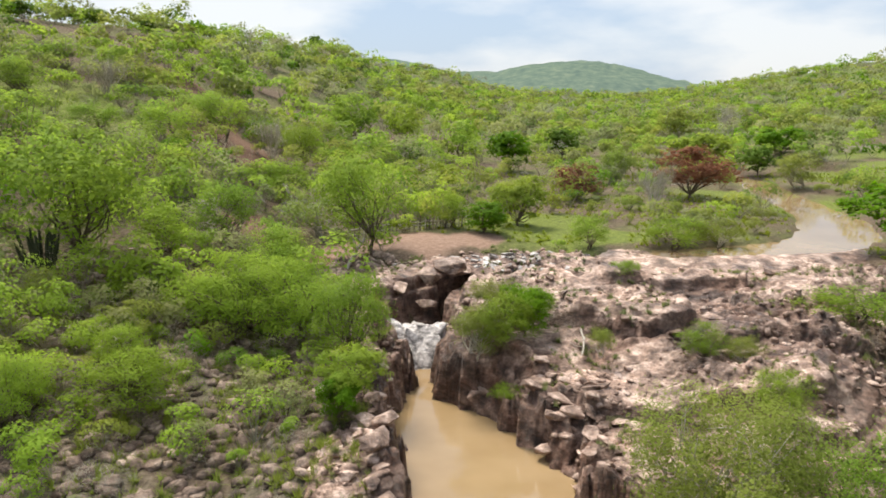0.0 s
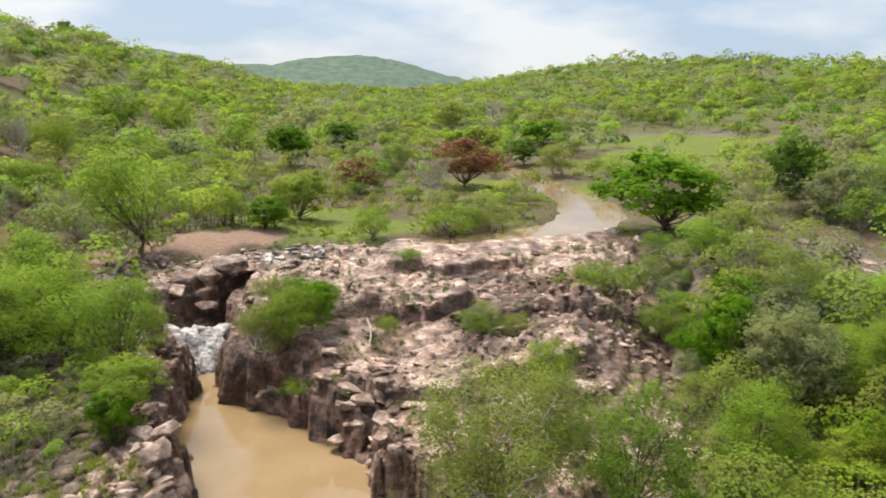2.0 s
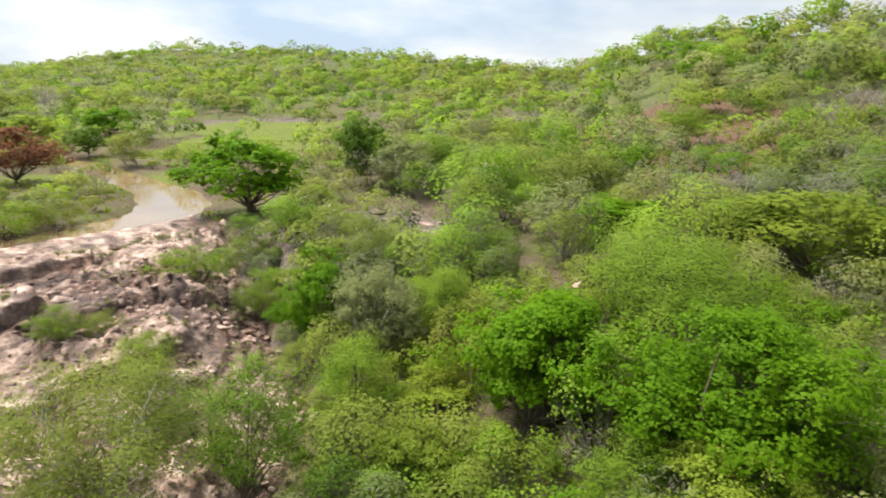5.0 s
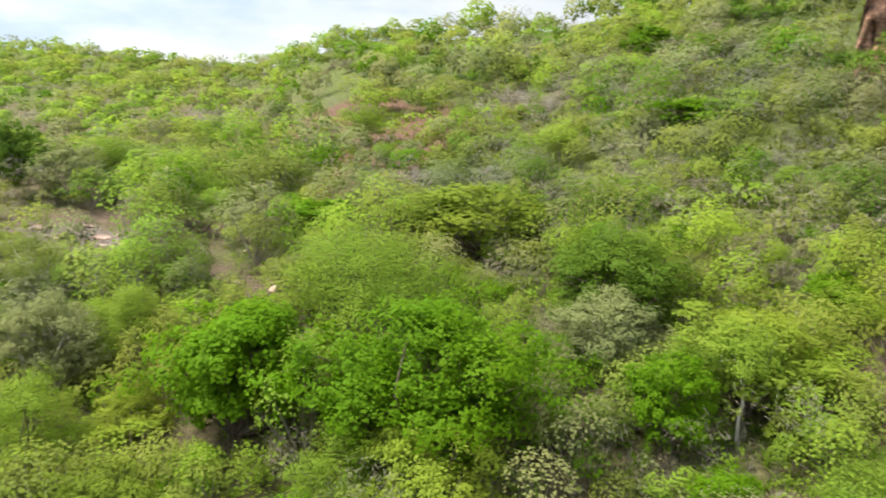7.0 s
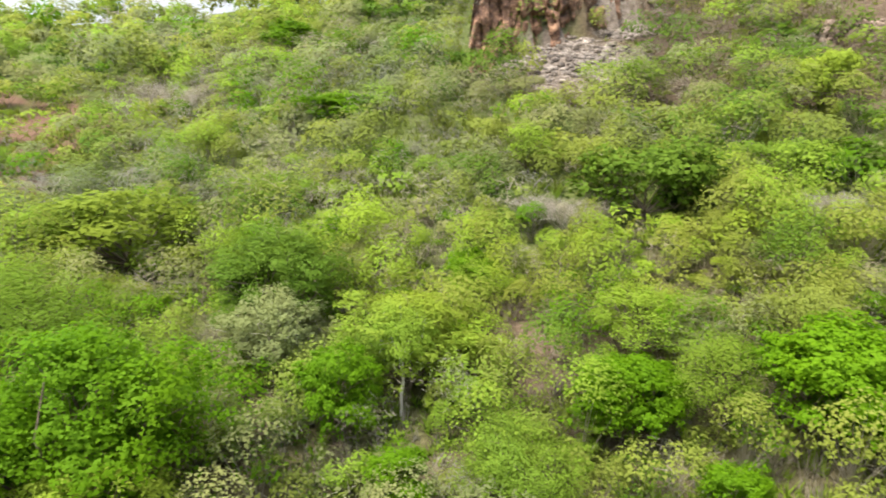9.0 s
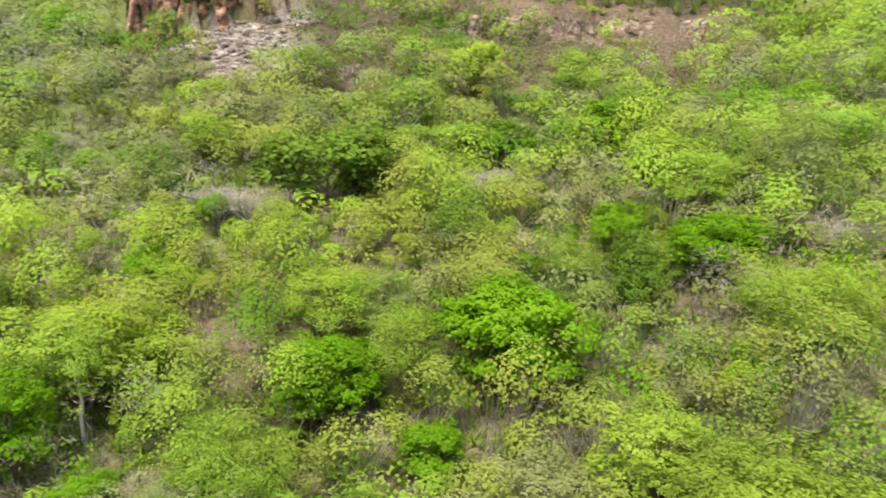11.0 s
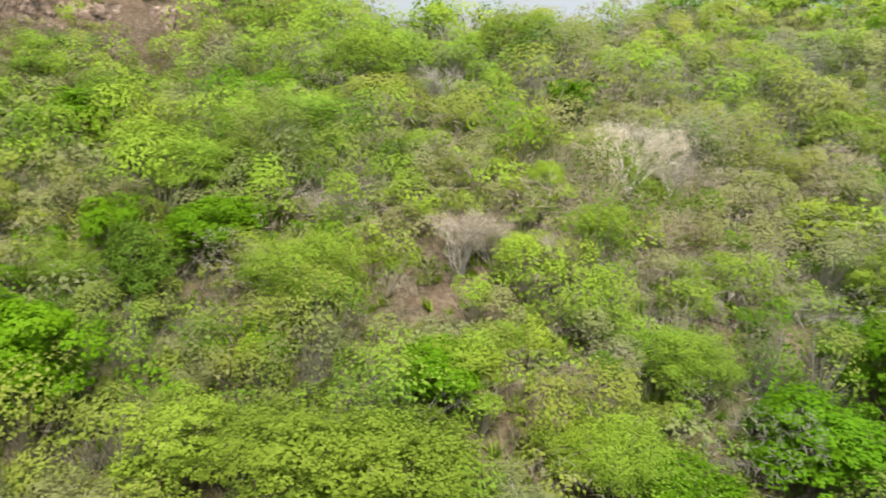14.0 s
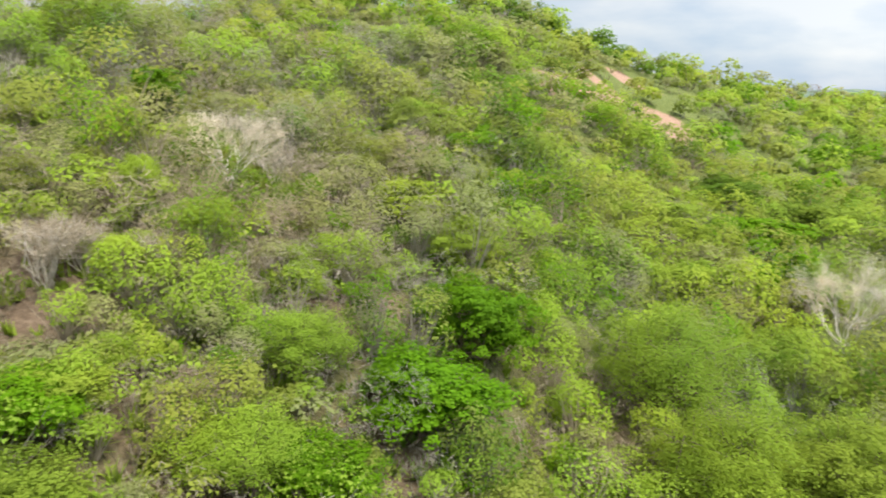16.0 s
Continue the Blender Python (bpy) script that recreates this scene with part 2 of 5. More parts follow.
SIDES_SOUTH = [
    (79.1, 20.8, -3.5, 140.1, 21.3, 1.15), (88.2, 19.2, -3.8, 118.2, 22.9, 1.1), (98.3, 19.4, -4, 104.4, 25, 1.1), (109.3, 19.5, -4, 100.6, 27, 1.1),
    (125.5, 18.7, -4, 92.8, 22.1, 1.05), (141.5, 17, -4, 82.9, 18, 1), (151.5, 15.1, -4, 76.9, 17.2, 1), (161.5, 14.3, -4, 67, 13.9, 1),
    (173.5, 14.3, -4, 73, 14.5, 1), (183.4, 14.4, -4.2, 113.1, 21, 1.05), (195.4, 15.5, -4.5, 136.2, 25.5, 1.1),
    (201.4, 18.5, -5, 146.1, 20.6, 1.15), (208.5, 20.4, -5, 166.1, 14.9, 1.3), (222.7, 26.4, -5, 261, 9.1, 1.5), (260, 20, -4, 170, 20, 1.4),
]
FAR_HILLS = [
    (10.1, 1250, 190, 63.3), (3, 1500, 200, 55.3), (16.1, 1150, 110, 36), (-6.1, 900, 150, 50), (223.7, 620, 140, 17.8), (233.7, 800, 200, 24.7),
    (40.4, 560, 150, 35),
]
POOL_LEVEL, RIVER_LEVEL = -4.0, -0.1
CHANNEL = [
    (-0.9, 35.8, 0.8), (-0.9, 34, 0.75), (-0.9, 32, 0.9), (0.4, 28.9, 2.4), (0.9, 26.6, 2.9), (1.4, 23.9, 3.2), (2.9, 17.7, 3.4), (6, 8, 3.6), (8, -14, 3),
]
RIVER = [
    (12.6, 46.2, 0.2), (14.5, 46.4, 0.9), (17.1, 46.9, 1.2), (21.6, 47.9, 1.6), (26.3, 49.5, 2.2), (30.1, 53.9, 2.6), (32.9, 60.3, 2.6),
    (34.3, 68.8, 2.1), (36, 78.3, 2), (37.8, 88, 2), (36, 99.6, 1.9), (39.2, 120.8, 1.8),
]
DRY_BED = [
    (28, 45.4, 1), (37.1, 40.9, 2.8), (37.8, 33.6, 2.7), (35.5, 25.5, 2.1), (30.4, 16.8, 1.3),
]
SLOT = [
    (-1.2, 35.8, 1.3), (-1.3, 37.4, 1.6), (-0.9, 39, 0.9), (0.1, 40.6, 0.55), (0.9, 42.4, 0.35),
]
OUTCROP = [
    (-5, 22.3), (-4.2, 29.4), (-5, 36.9), (-6.4, 41.3), (-3.2, 44.8), (2.7, 47.5), (8, 46.9), (12.8, 45.3), (16.7, 45.5), (21.5, 46.1), (26.6, 47),
    (27.3, 42.3), (26.4, 38.7), (23, 30.5), (18.7, 23.2), (14.7, 18.9), (10.3, 17.4), (7.2, 19.7), (4, 15), (-4.5, 15),
]


def along(x, y, line):
    """Distance to a line beyond its half width, and the share of the way along it."""
    best, share = np.full(np.shape(x), 1e9), np.zeros(np.shape(x))
    for i in range(len(line) - 1):
        (ax, ay, aw), (bx, by, bw) = line[i], line[i + 1]
        u = np.clip(((x - ax) * (bx - ax) + (y - ay) * (by - ay)) / ((bx - ax) ** 2 + (by - ay) ** 2), 0, 1)
        d = np.hypot(x - ax - u * (bx - ax), y - ay - u * (by - ay)) - (aw + u * (bw - aw))
        share = np.where(d < best, (i + u) / (len(line) - 1), share)
        best = np.minimum(best, d)
    return best, share


def within(x, y, outline):
    """Distance to an outline, positive inside."""
    best, inside = np.full(np.shape(x), 1e9), np.zeros(np.shape(x), bool)
    for i in range(len(outline)):
        (ax, ay), (bx, by) = outline[i], outline[(i + 1) % len(outline)]
        u = np.clip(((x - ax) * (bx - ax) + (y - ay) * (by - ay)) / ((bx - ax) ** 2 + (by - ay) ** 2), 0, 1)
        best = np.minimum(best, np.hypot(x - ax - u * (bx - ax), y - ay - u * (by - ay)))
        cross = (ay > y) != (by > y)
        inside ^= cross & (x < (bx - ax) * (y - ay) / (by - ay + 1e-12) + ax)
    return np.where(inside, best, -best)


def smooth(a, b, v):
    u = np.clip((v - a) / (b - a), 0, 1)
    return u * u * (3 - 2 * u)


def value_noise(x, y, seed=0):
    """Smooth noise in 0..1, one knot a metre."""
    xi, yi = np.floor(x).astype(np.int64), np.floor(y).astype(np.int64)
    fx, fy = x - xi, y - yi
    fx, fy = fx * fx * (3 - 2 * fx), fy * fy * (3 - 2 * fy)

    def knot(i, j):
        h = (i * 374761393 + j * 668265263 + seed * 1442695041) & 0x7FFFFFFF
        h = ((h ^ (h >> 13)) * 1274126177) & 0x7FFFFFFF
        return ((h ^ (h >> 16)) & 0xFFFF) / 65535.0

    return (knot(xi, yi) * (1 - fx) + knot(xi + 1, yi) * fx) * (1 - fy) + (knot(xi, yi + 1) * (1 - fx) + knot(xi + 1, yi + 1) * fx) * fy


def fractal(x, y, size, octaves=4, seed=0):
    out, amp, total = 0.0, 1.0, 0.0
    for k in range(octaves):
        out = out + amp * value_noise(x / size * 2 ** k + 17.3 * k, y / size * 2 ** k - 9.1 * k, seed + k)
        total += amp
        amp *= 0.5
    return out / total


def blocks(x, y, size, seed):
    """Broken blocks: each place's block value, its place within the block, and its distance to the block's joint."""
    x, y = x / size, y / size
    xi, yi = np.floor(x).astype(np.int64), np.floor(y).astype(np.int64)
    near, second = np.full(x.shape, 9.0), np.full(x.shape, 9.0)
    value, dx, dy = np.zeros(x.shape), np.zeros(x.shape), np.zeros(x.shape)
    for i in (-1, 0, 1):
        for j in (-1, 0, 1):
            h = ((xi + i) * 374761393 + (yi + j) * 668265263 + seed * 97) & 0x7FFFFFFF
            h = ((h ^ (h >> 13)) * 1274126177) & 0x7FFFFFFF
            cx, cy = xi + i + 0.15 + 0.7 * ((h >> 3) & 1023) / 1023, yi + j + 0.15 + 0.7 * ((h >> 13) & 1023) / 1023
            d = np.hypot(x - cx, y - cy)
            first = d < near
            second = np.where(first, near, np.minimum(second, d))
            value, dx, dy = np.where(first, ((h >> 7) & 255) / 255.0, value), np.where(first, x - cx, dx), np.where(first, y - cy, dy)
            near = np.where(first, d, near)
    return value, dx, dy, second - near


SIDES = SIDES_NORTH + SIDES_SOUTH
SIDE_TABLE = np.array([(s[0] - 360, *s[1:]) for s in SIDES] + SIDES + [(s[0] + 360, *s[1:]) for s in SIDES], float)


def side_values(bearing):
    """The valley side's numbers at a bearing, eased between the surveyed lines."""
    k = np.clip(np.searchsorted(SIDE_TABLE[:, 0], bearing) - 1, 0, len(SIDE_TABLE) - 2)
    u = (bearing - SIDE_TABLE[k, 0]) / (SIDE_TABLE[k + 1, 0] - SIDE_TABLE[k, 0])
    u = 0.5 * u + 0.5 * u * u * (3 - 2 * u)
    return [SIDE_TABLE[k, i] * (1 - u) + SIDE_TABLE[k + 1, i] * u for i in range(1, 6)]


def cliff_line(bearing):
    """Distance of the cliff's foot."""
    return 64.0 + (bearing - 103.8) * 0.9


def upper_cliff_line(bearing):
    """Distance of the foot of the low rock face along the brown slope."""
    return 69.0 - np.abs(bearing - 136.0) * 0.15


def land(x, y):
    """Height of the ground without the creek's cuts."""
    r, bearing = np.hypot(x, y), np.degrees(np.arctan2(x, y))
    rf, zf, rc, zc, p = side_values(bearing)
    u = np.clip((r - rf) / (rc - rf), 0, 1)
    z = zf + (zc - zf) * (u ** p * (1 - u ** 4 * 0.12) / 0.88)
    z = np.where(r < rf, -5.0 + (zf + 5.0) * smooth(0.35, 1.0, r / rf), z)
    z = np.where(r > rc, zc - (r - rc) * 0.05, z)
    z = np.maximum(z, np.where(r > rc, 2.0, -9))
    face = cliff_line(bearing) + (fractal(x, y, 9, 2, 61) - 0.5) * 1.5
    z = z + 6.0 * smooth(100.8, 103.2, bearing) * smooth(116.2, 112.8, bearing) * smooth(face, face + 1.0, r) * smooth(96, 80, r)
    face = upper_cliff_line(bearing) + (fractal(x, y, 9, 2, 61) - 0.5) * 1.5
    z = z + 2.6 * smooth(125, 130, bearing) * smooth(148, 144, bearing) * smooth(face, face + 1.2, r) * smooth(96, 80, r)
    d, _ = along(x, y, RIVER)
    calm = smooth(4, 26, d)
    z = np.where(d < 26, np.minimum(z, 0.1 + 0.05 * np.maximum(d, 0) + 30 * smooth(12, 26, d)), z)
    flat = np.exp(-((x + 2.5) ** 2 + (y - 49.5) ** 2) / 45.0)
    z = z * (1 - flat) + 0.35 * flat
    rough = smooth(20, 60, r) * calm
    z = z + rough * (fractal(x, y, 22, 3, 5) - 0.5) * 1.6 + (fractal(x, y, 5, 3, 9) - 0.5) * 0.7 * smooth(8, 25, r) * (0.2 + 0.8 * calm)
    z = z + smooth(120, 400, r) * (fractal(x, y, 110, 3, 7) - 0.5) * 9
    return z


# steps across the bare rock: x of the ends, y along them, rise, depth of the tread behind
LEDGES = [
    ((6.4, 7.6, 9.5, 11.7, 12.6), (34.2, 34, 33.2, 34, 34.8), 0.95, 5.0), ((3.2, 4.7, 6.2, 8.1, 10.5), (28.4, 27.4, 26.8, 26.2, 26), 0.6, 4.5),
    ((12.5, 15.5, 18, 20.5), (31.4, 32.2, 31.6, 32.6), 0.6, 4.0), ((9, 12, 15, 17.5), (39.6, 39, 39.8, 39.2), 0.45, 3.5), ((10.5, 13, 16), (27, 26.6, 27.2), 0.6, 4.0),
]


def outcrop_land(x, y):
    """The bare rock's general surface: a shelf that steps down towards the pool."""
    z = -0.1 - 2.0 * smooth(44.5, 22.5, y) - 2.0 * smooth(23.5, 14.5, y) + 0.5 * smooth(13.5, 23, x) * smooth(25, 39, y) * smooth(45, 40, y) - 0.2 * smooth(40, 45, y) * smooth(7, 13, x)
    rag = (fractal(x, y, 5.0, 3, 52) - 0.5) * 1.5
    for lx, ly, rise, tread in LEDGES:
        back = y - np.interp(x, lx, ly) + rag
        z = z + rise * smooth(-0.1, 0.1, back) * smooth(tread, 0.6, back) * smooth(lx[0] - 0.6, lx[0] + 0.6, x) * smooth(lx[-1] + 0.6, lx[-1] - 0.6, x)
    return z - 2.2 * smooth(5.5, 0, within(x, y, OUTCROP)) * smooth(7, 14, x) * smooth(43, 36.5, y)


def broken_bank(x, y, d):
    """Rise of a rocky bank: ledges one over the other, each with its own ragged edge."""
    out = np.zeros(np.shape(x))
    bend = (fractal(x, y, 2.2, 2, 140) - 0.5) * 1.2
    d = d * (1 - 0.4 * smooth(2.5, 4.5, x) * smooth(27.5, 25, y))
    d = d + (blocks(x + bend, y - bend * 0.5, 1.7, 7)[0] - 0.5) * 0.95 + (blocks(x, y + bend, 0.75, 8)[0] - 0.5) * 0.4
    for k, (start, rise) in enumerate(((-0.1, 1.25), (0.1, 1.3), (0.75, 0.6), (1.5, 0.9), (2.1, 1.2))):
        rag = (fractal(x, y, 1.7, 4, 150 + k) - 0.5) * (1.0 + 0.25 * k)
        out = out + rise * smooth(start - 0.2, start + 0.2, d + rag)
    return out


def height(x, y):
    """Height of the ground."""
    x, y = np.asarray(x, float), np.asarray(y, float)
    z = land(x, y)
    rock = smooth(-2.5, 1.5, within(x, y, OUTCROP))
    z = z * (1 - rock) + outcrop_land(x, y) * rock
    wob = (fractal(x, y, 3.0, 3, 21) - 0.5)
    d, _ = along(x, y, RIVER)
    z = np.where(d < 4, np.minimum(z, -0.7 + 0.85 * smooth(-0.6, 0.5, d + wob * 0.6) + smooth(0.5, 4, d) * 0.4 + 40 * smooth(3, 4, d)), z)
    d, _ = along(x, y, DRY_BED)
    z = np.where(d < 3, np.minimum(z, 0.3 + wob * 0.5 + np.maximum(0, d) * 0.6 + 40 * smooth(2, 3, d)), z)
    d, s = along(x, y, SLOT)
    z = np.where(d < 2, np.minimum(z, -4.8 + 0.6 * s + 1.3 * broken_bank(x, y, d) + 4 * smooth(1.2, 2.0, d)), z)
    d, _ = along(x, y, CHANNEL)
    z = np.where(d < 3, np.minimum(z, -4.9 + broken_bank(x, y, d) + 9 * smooth(2.2, 3, d)), z)
    return z


# patches of other ground: x, y, radius
SANDS = [
    (-1.8, 48.6, 3.6), (-5.4, 47.6, 2.8), (2.2, 50.1, 2.2), (-34.5, -87, 6.0), (-40.5, -90.5, 7.0), (-48.0, -95, 7.5), (-53.5, -96, 7.5), (-51.5, -90.5, 6.5),
    (-46, -104, 4), (-59.6, -117.5, 6),
]
REDS = [
    (76.3, 34.9, 10), (68.6, 22.8, 11), (56, 23, 5), (-21.1, 71, 6), (-25.4, 79.9, 5), (-30.7, 87.9, 4.5), (-2.6, 48.8, 3.9), (-6.7, 46, 3.1),
    (-12.8, 51.8, 3.3),
]
GREENS = [
    (-38.7, 70.1, 10), (-30.4, 65.8, 7), (6.9, 55.9, 5.9), (31.5, 69.7, 7), (60.8, 83.3, 14), (70.8, 97.3, 14), (10.5, 51.2, 4.3),
]
STRIPS = [(26, 37, 3.2), (24, 32.5, 3), (22, 28.4, 3)]
GAPS = [
    (21.2, -11.9, 1.9), (18.4, -14.4, 1.6), (18.6, -19.9, 1.2), (4.0, -23.1, 1.6), (23.1, -12.9, 1.4), (-7.4, -24.7, 1.5), (23.6, 2.0, 1.6), (23.0, -5.1, 1.6), (23.6, 6.4, 1.5), (22.1, 15.3, 2.0), (24.1, 13.5, 1.5),
]
SCREES = [
    (60.5, -21.5, 5.2), (81.4, -30.2, 5.9), (65.3, -27.4, 3.5), (54.1, -19.2, 3.6), (56.8, -21, 4.5), (58.5, -23, 4), (44, -26.8, 1.5), (37.3, 37.8, 5), (36.4, 30, 4.3), (78.9, 109.2, 11),
    (66.8, 111.4, 7),
]


def patches(x, y, spots):
    """How far a place lies in one of the round, ragged patches, 0 to 1."""
    best = np.zeros(np.shape(x))
    rag = (fractal(x, y, 4, 3, 71) - 0.5) * 0.9
    for px, py, pr in spots:
        best = np.maximum(best, smooth(1.15, 0.6, np.hypot(x - px, y - py) / pr + rag))
    return best


# ---- end of land form ----
def mesh_of(name, verts, quads, mat, layers=(), soft=False):
    """A mesh from arrays of corners and faces of one kind, with extra values at the corners."""
    verts, quads = np.asarray(verts, np.float32), np.asarray(quads, np.int32)
    me = bpy.data.meshes.new(name)
    me.vertices.add(len(verts))
    me.vertices.foreach_set("co", verts.ravel())
    n = quads.shape[1]
    me.loops.add(quads.size)
    me.loops.foreach_set("vertex_index", quads.ravel())
    me.polygons.add(len(quads))
    me.polygons.foreach_set("loop_start", np.arange(0, quads.size, n, dtype=np.int32))
    if soft:
        me.polygons.foreach_set("use_smooth", np.ones(len(quads), bool))
    for key, values in layers:
        values = np.asarray(values, np.float32)
        if values.ndim == 2:
            me.attributes.new(key, "FLOAT_VECTOR", "POINT").data.foreach_set("vector", values.ravel())
        else:
            me.attributes.new(key, "FLOAT", "POINT").data.foreach_set("value", values)
    me.update(calc_edges=True)
    me.materials.append(mat)
    return me


def lattice(rows, cols, closed=False):
    """Quads of a grid of rows x cols corners."""
    a = np.arange(rows * cols).reshape(rows, cols)
    if closed:
        a = np.hstack([a, a[:, :1]])
    return np.stack([a[:-1, :-1], a[:-1, 1:], a[1:, 1:], a[1:, :-1]], -1).reshape(-1, 4)


# ---- ground ----
bearings = np.concatenate([np.arange(-40, 236, 0.75), np.arange(236, 320, 3.0)])
ranges = np.concatenate([[0.02, 3, 6, 9, 12], 14 * 1.024 ** np.arange(0, 230)])
B, RR = np.meshgrid(np.radians(bearings), ranges)
gx, gy = RR * np.sin(B) + 2.5 * smooth(14, 6, RR), RR * np.cos(B)
gz = height(gx, gy) - 0.9 * smooth(0.3, 1.3, within(gx, gy, OUTCROP))
bdeg = np.degrees(B)
spots = fractal(gx, gy, 14, 3, 31)
d_river, _ = along(gx, gy, RIVER)
grassy = 0.36 * smooth(-4, 2, bdeg) * smooth(45, 36, bdeg) * smooth(41, 46, RR - 9 * smooth(24, 30, bdeg)) * smooth(190, 130, RR) + 0.75 * patches(gx, gy, GREENS)
reddish = 0.85 * patches(gx, gy, REDS)
sandy = 0.95 * patches(gx, gy, SANDS)
stony = 0.9 * patches(gx, gy, SCREES + STRIPS) + 0.5 * smooth(-42, -34, bdeg) * smooth(-3, -7, bdeg) * smooth(40, 33, RR) * smooth(8, 15, RR)
wooded = 0.45 + 0.35 * smooth(55, 70, bdeg) * smooth(30, 45, RR) + 0.3 * smooth(110, 190, RR) - 0.6 * smooth(104, 114, bdeg) * smooth(149, 140, bdeg) * smooth(51, 58, RR) - 0.1 * smooth(157, 165, bdeg) * smooth(194, 186, bdeg) * smooth(26, 34, RR) * smooth(84, 70, RR)
ground = new("ground", mesh_of("ground", np.stack([gx, gy, gz], -1).reshape(-1, 3), lattice(*gx.shape, closed=True)[:, ::-1], GROUND,
             [("grassy", grassy.ravel()), ("reddish", reddish.ravel()), ("sandy", sandy.ravel()), ("stony", stony.ravel()), ("wooded", wooded.ravel())], True))
tagged(ground, "brown stony hillside soil with green grass and litter", "ground", kind="structure")

# ---- distant hills ----
def far_hill_height(x, y):
    z = np.full(np.shape(x), -30.0)
    for hb, hd, hw, hh in FAR_HILLS:
        a = radians(hb)
        g = np.exp(-((x - hd * math.sin(a)) ** 2 + (y - hd * math.cos(a)) ** 2) / (2 * hw * hw))
        z = np.maximum(z, (hh + 24) * g - 24)
    return z + (fractal(x, y, 130, 4, 83) - 0.5) * 16 + fractal(x, y, 14, 2, 84) * 4.0


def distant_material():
    m, n, l, b = material("distant_hillside_haze", 1.0, 0.0)
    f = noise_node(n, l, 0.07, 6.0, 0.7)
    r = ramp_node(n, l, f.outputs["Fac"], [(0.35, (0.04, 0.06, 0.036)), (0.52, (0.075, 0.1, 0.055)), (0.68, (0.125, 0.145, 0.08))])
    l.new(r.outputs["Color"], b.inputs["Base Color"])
    # valley haze painted in as a faint bluish glow over muted greens
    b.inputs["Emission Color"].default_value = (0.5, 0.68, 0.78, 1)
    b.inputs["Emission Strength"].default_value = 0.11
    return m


def distant_hills(name, b0, b1, r0, r1, label):
    hb, hr = np.meshgrid(np.radians(np.arange(b0, b1, 0.22)), r0 * (r1 / r0) ** np.linspace(0, 1, 66))
    hx, hy = hr * np.sin(hb), hr * np.cos(hb)
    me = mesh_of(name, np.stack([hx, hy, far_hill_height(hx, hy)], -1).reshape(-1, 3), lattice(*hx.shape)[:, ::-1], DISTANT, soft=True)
    return tagged(new(name, me), label, "hills", kind="structure")


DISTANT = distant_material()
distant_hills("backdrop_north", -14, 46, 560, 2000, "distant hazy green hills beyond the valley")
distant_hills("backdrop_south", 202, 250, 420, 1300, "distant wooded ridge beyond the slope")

# ---- bare rock ----
ox, oy = np.meshgrid(np.arange(-9, 33, 0.115), np.arange(13, 57, 0.115))
edge = within(ox, oy, OUTCROP)


def strata(x, y, z):
    """Bedded, broken rock on a general surface."""
    warp = (fractal(x, y, 6, 3, 40) - 0.5) * 4
    q = z + (fractal(x, y + warp, 8.0, 4, 41) - 0.5) * 3.0
    bed = 0.62
    k = np.floor(q / bed)
    ledge = bed * (k + smooth(0.72, 0.97, q / bed - k)) - q
    u, v = (x * 0.95 + y * 0.31) / 2.4 + warp * 0.15, y * 0.95 - x * 0.31 + warp * 0.45
    big, bx, by, crack = blocks(u, v, 1.9, 3)
    small, sx, sy, joint = blocks(u * 1.5, v, 0.5, 5)
    broken = smooth(0.44, 0.58, fractal(x, y, 6, 3, 48) + 0.25 * smooth(29.5, 23, y) * smooth(11, 4.5, x))
    out = z + ledge * 0.4 + (q - z) * 0.62
    out = out + (big - 0.5) * 0.22 + ((big * 7 % 1) - 0.5) * bx * 0.4 + ((big * 13 % 1) - 0.4) * by * 0.5 - smooth(0.08, 0.0, crack) * 0.22 * (big > 0.45)
    out = out + broken * ((small - 0.5) * 0.42 + ((small * 5 % 1) - 0.5) * sx * 0.5 + ((small * 11 % 1) - 0.4) * sy * 0.4 - smooth(0.16, 0.0, joint) * 0.16)
    out = z + (out - z) * (0.35 + 0.65 * smooth(47, 40, y))
    return out + (fractal(x, y, 0.9, 4, 44) - 0.5) * 0.34


oz = strata(ox, oy, height(ox, oy)) - (1.2 - 1.05 * smooth(42, 44, oy) * smooth(9, 12, ox)) * smooth(0.9, -0.9, edge + (fractal(ox, oy, 3, 2, 46) - 0.5) * 1.4)
shore = along(ox, oy, RIVER)[0]
lip = smooth(3.2, 1.2, shore) * smooth(41.5, 43, oy)
oz = oz * (1 - lip) + (-0.75 + 0.83 * smooth(-0.6, 0.35, shore + (fractal(ox, oy, 1.5, 3, 47) - 0.5) * 1.2) + (fractal(ox, oy, 0.6, 2, 45) - 0.5) * 0.12) * lip
keep = lattice(*ox.shape)
keep = keep[(edge.ravel()[keep] > -1.6).any(1)]
used, inverse = np.unique(keep, return_inverse=True)
# stain patches; pool and gorge walls get flood stain and deep shade as colour
stain_shade = 1.0 * smooth(1.7, 0.7, along(ox, oy, CHANNEL)[0] - 0.5 * smooth(34, 30, oy) * smooth(25, 27, oy)) + smooth(2.4, 0.8, along(ox, oy, SLOT)[0]) + 0.9 * smooth(0.55, 0.61, fractal(ox, oy, 4.5, 4, 49))
# ledge faces and feet: stain and overhang shade put into the colour
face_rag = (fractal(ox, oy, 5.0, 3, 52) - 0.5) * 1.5
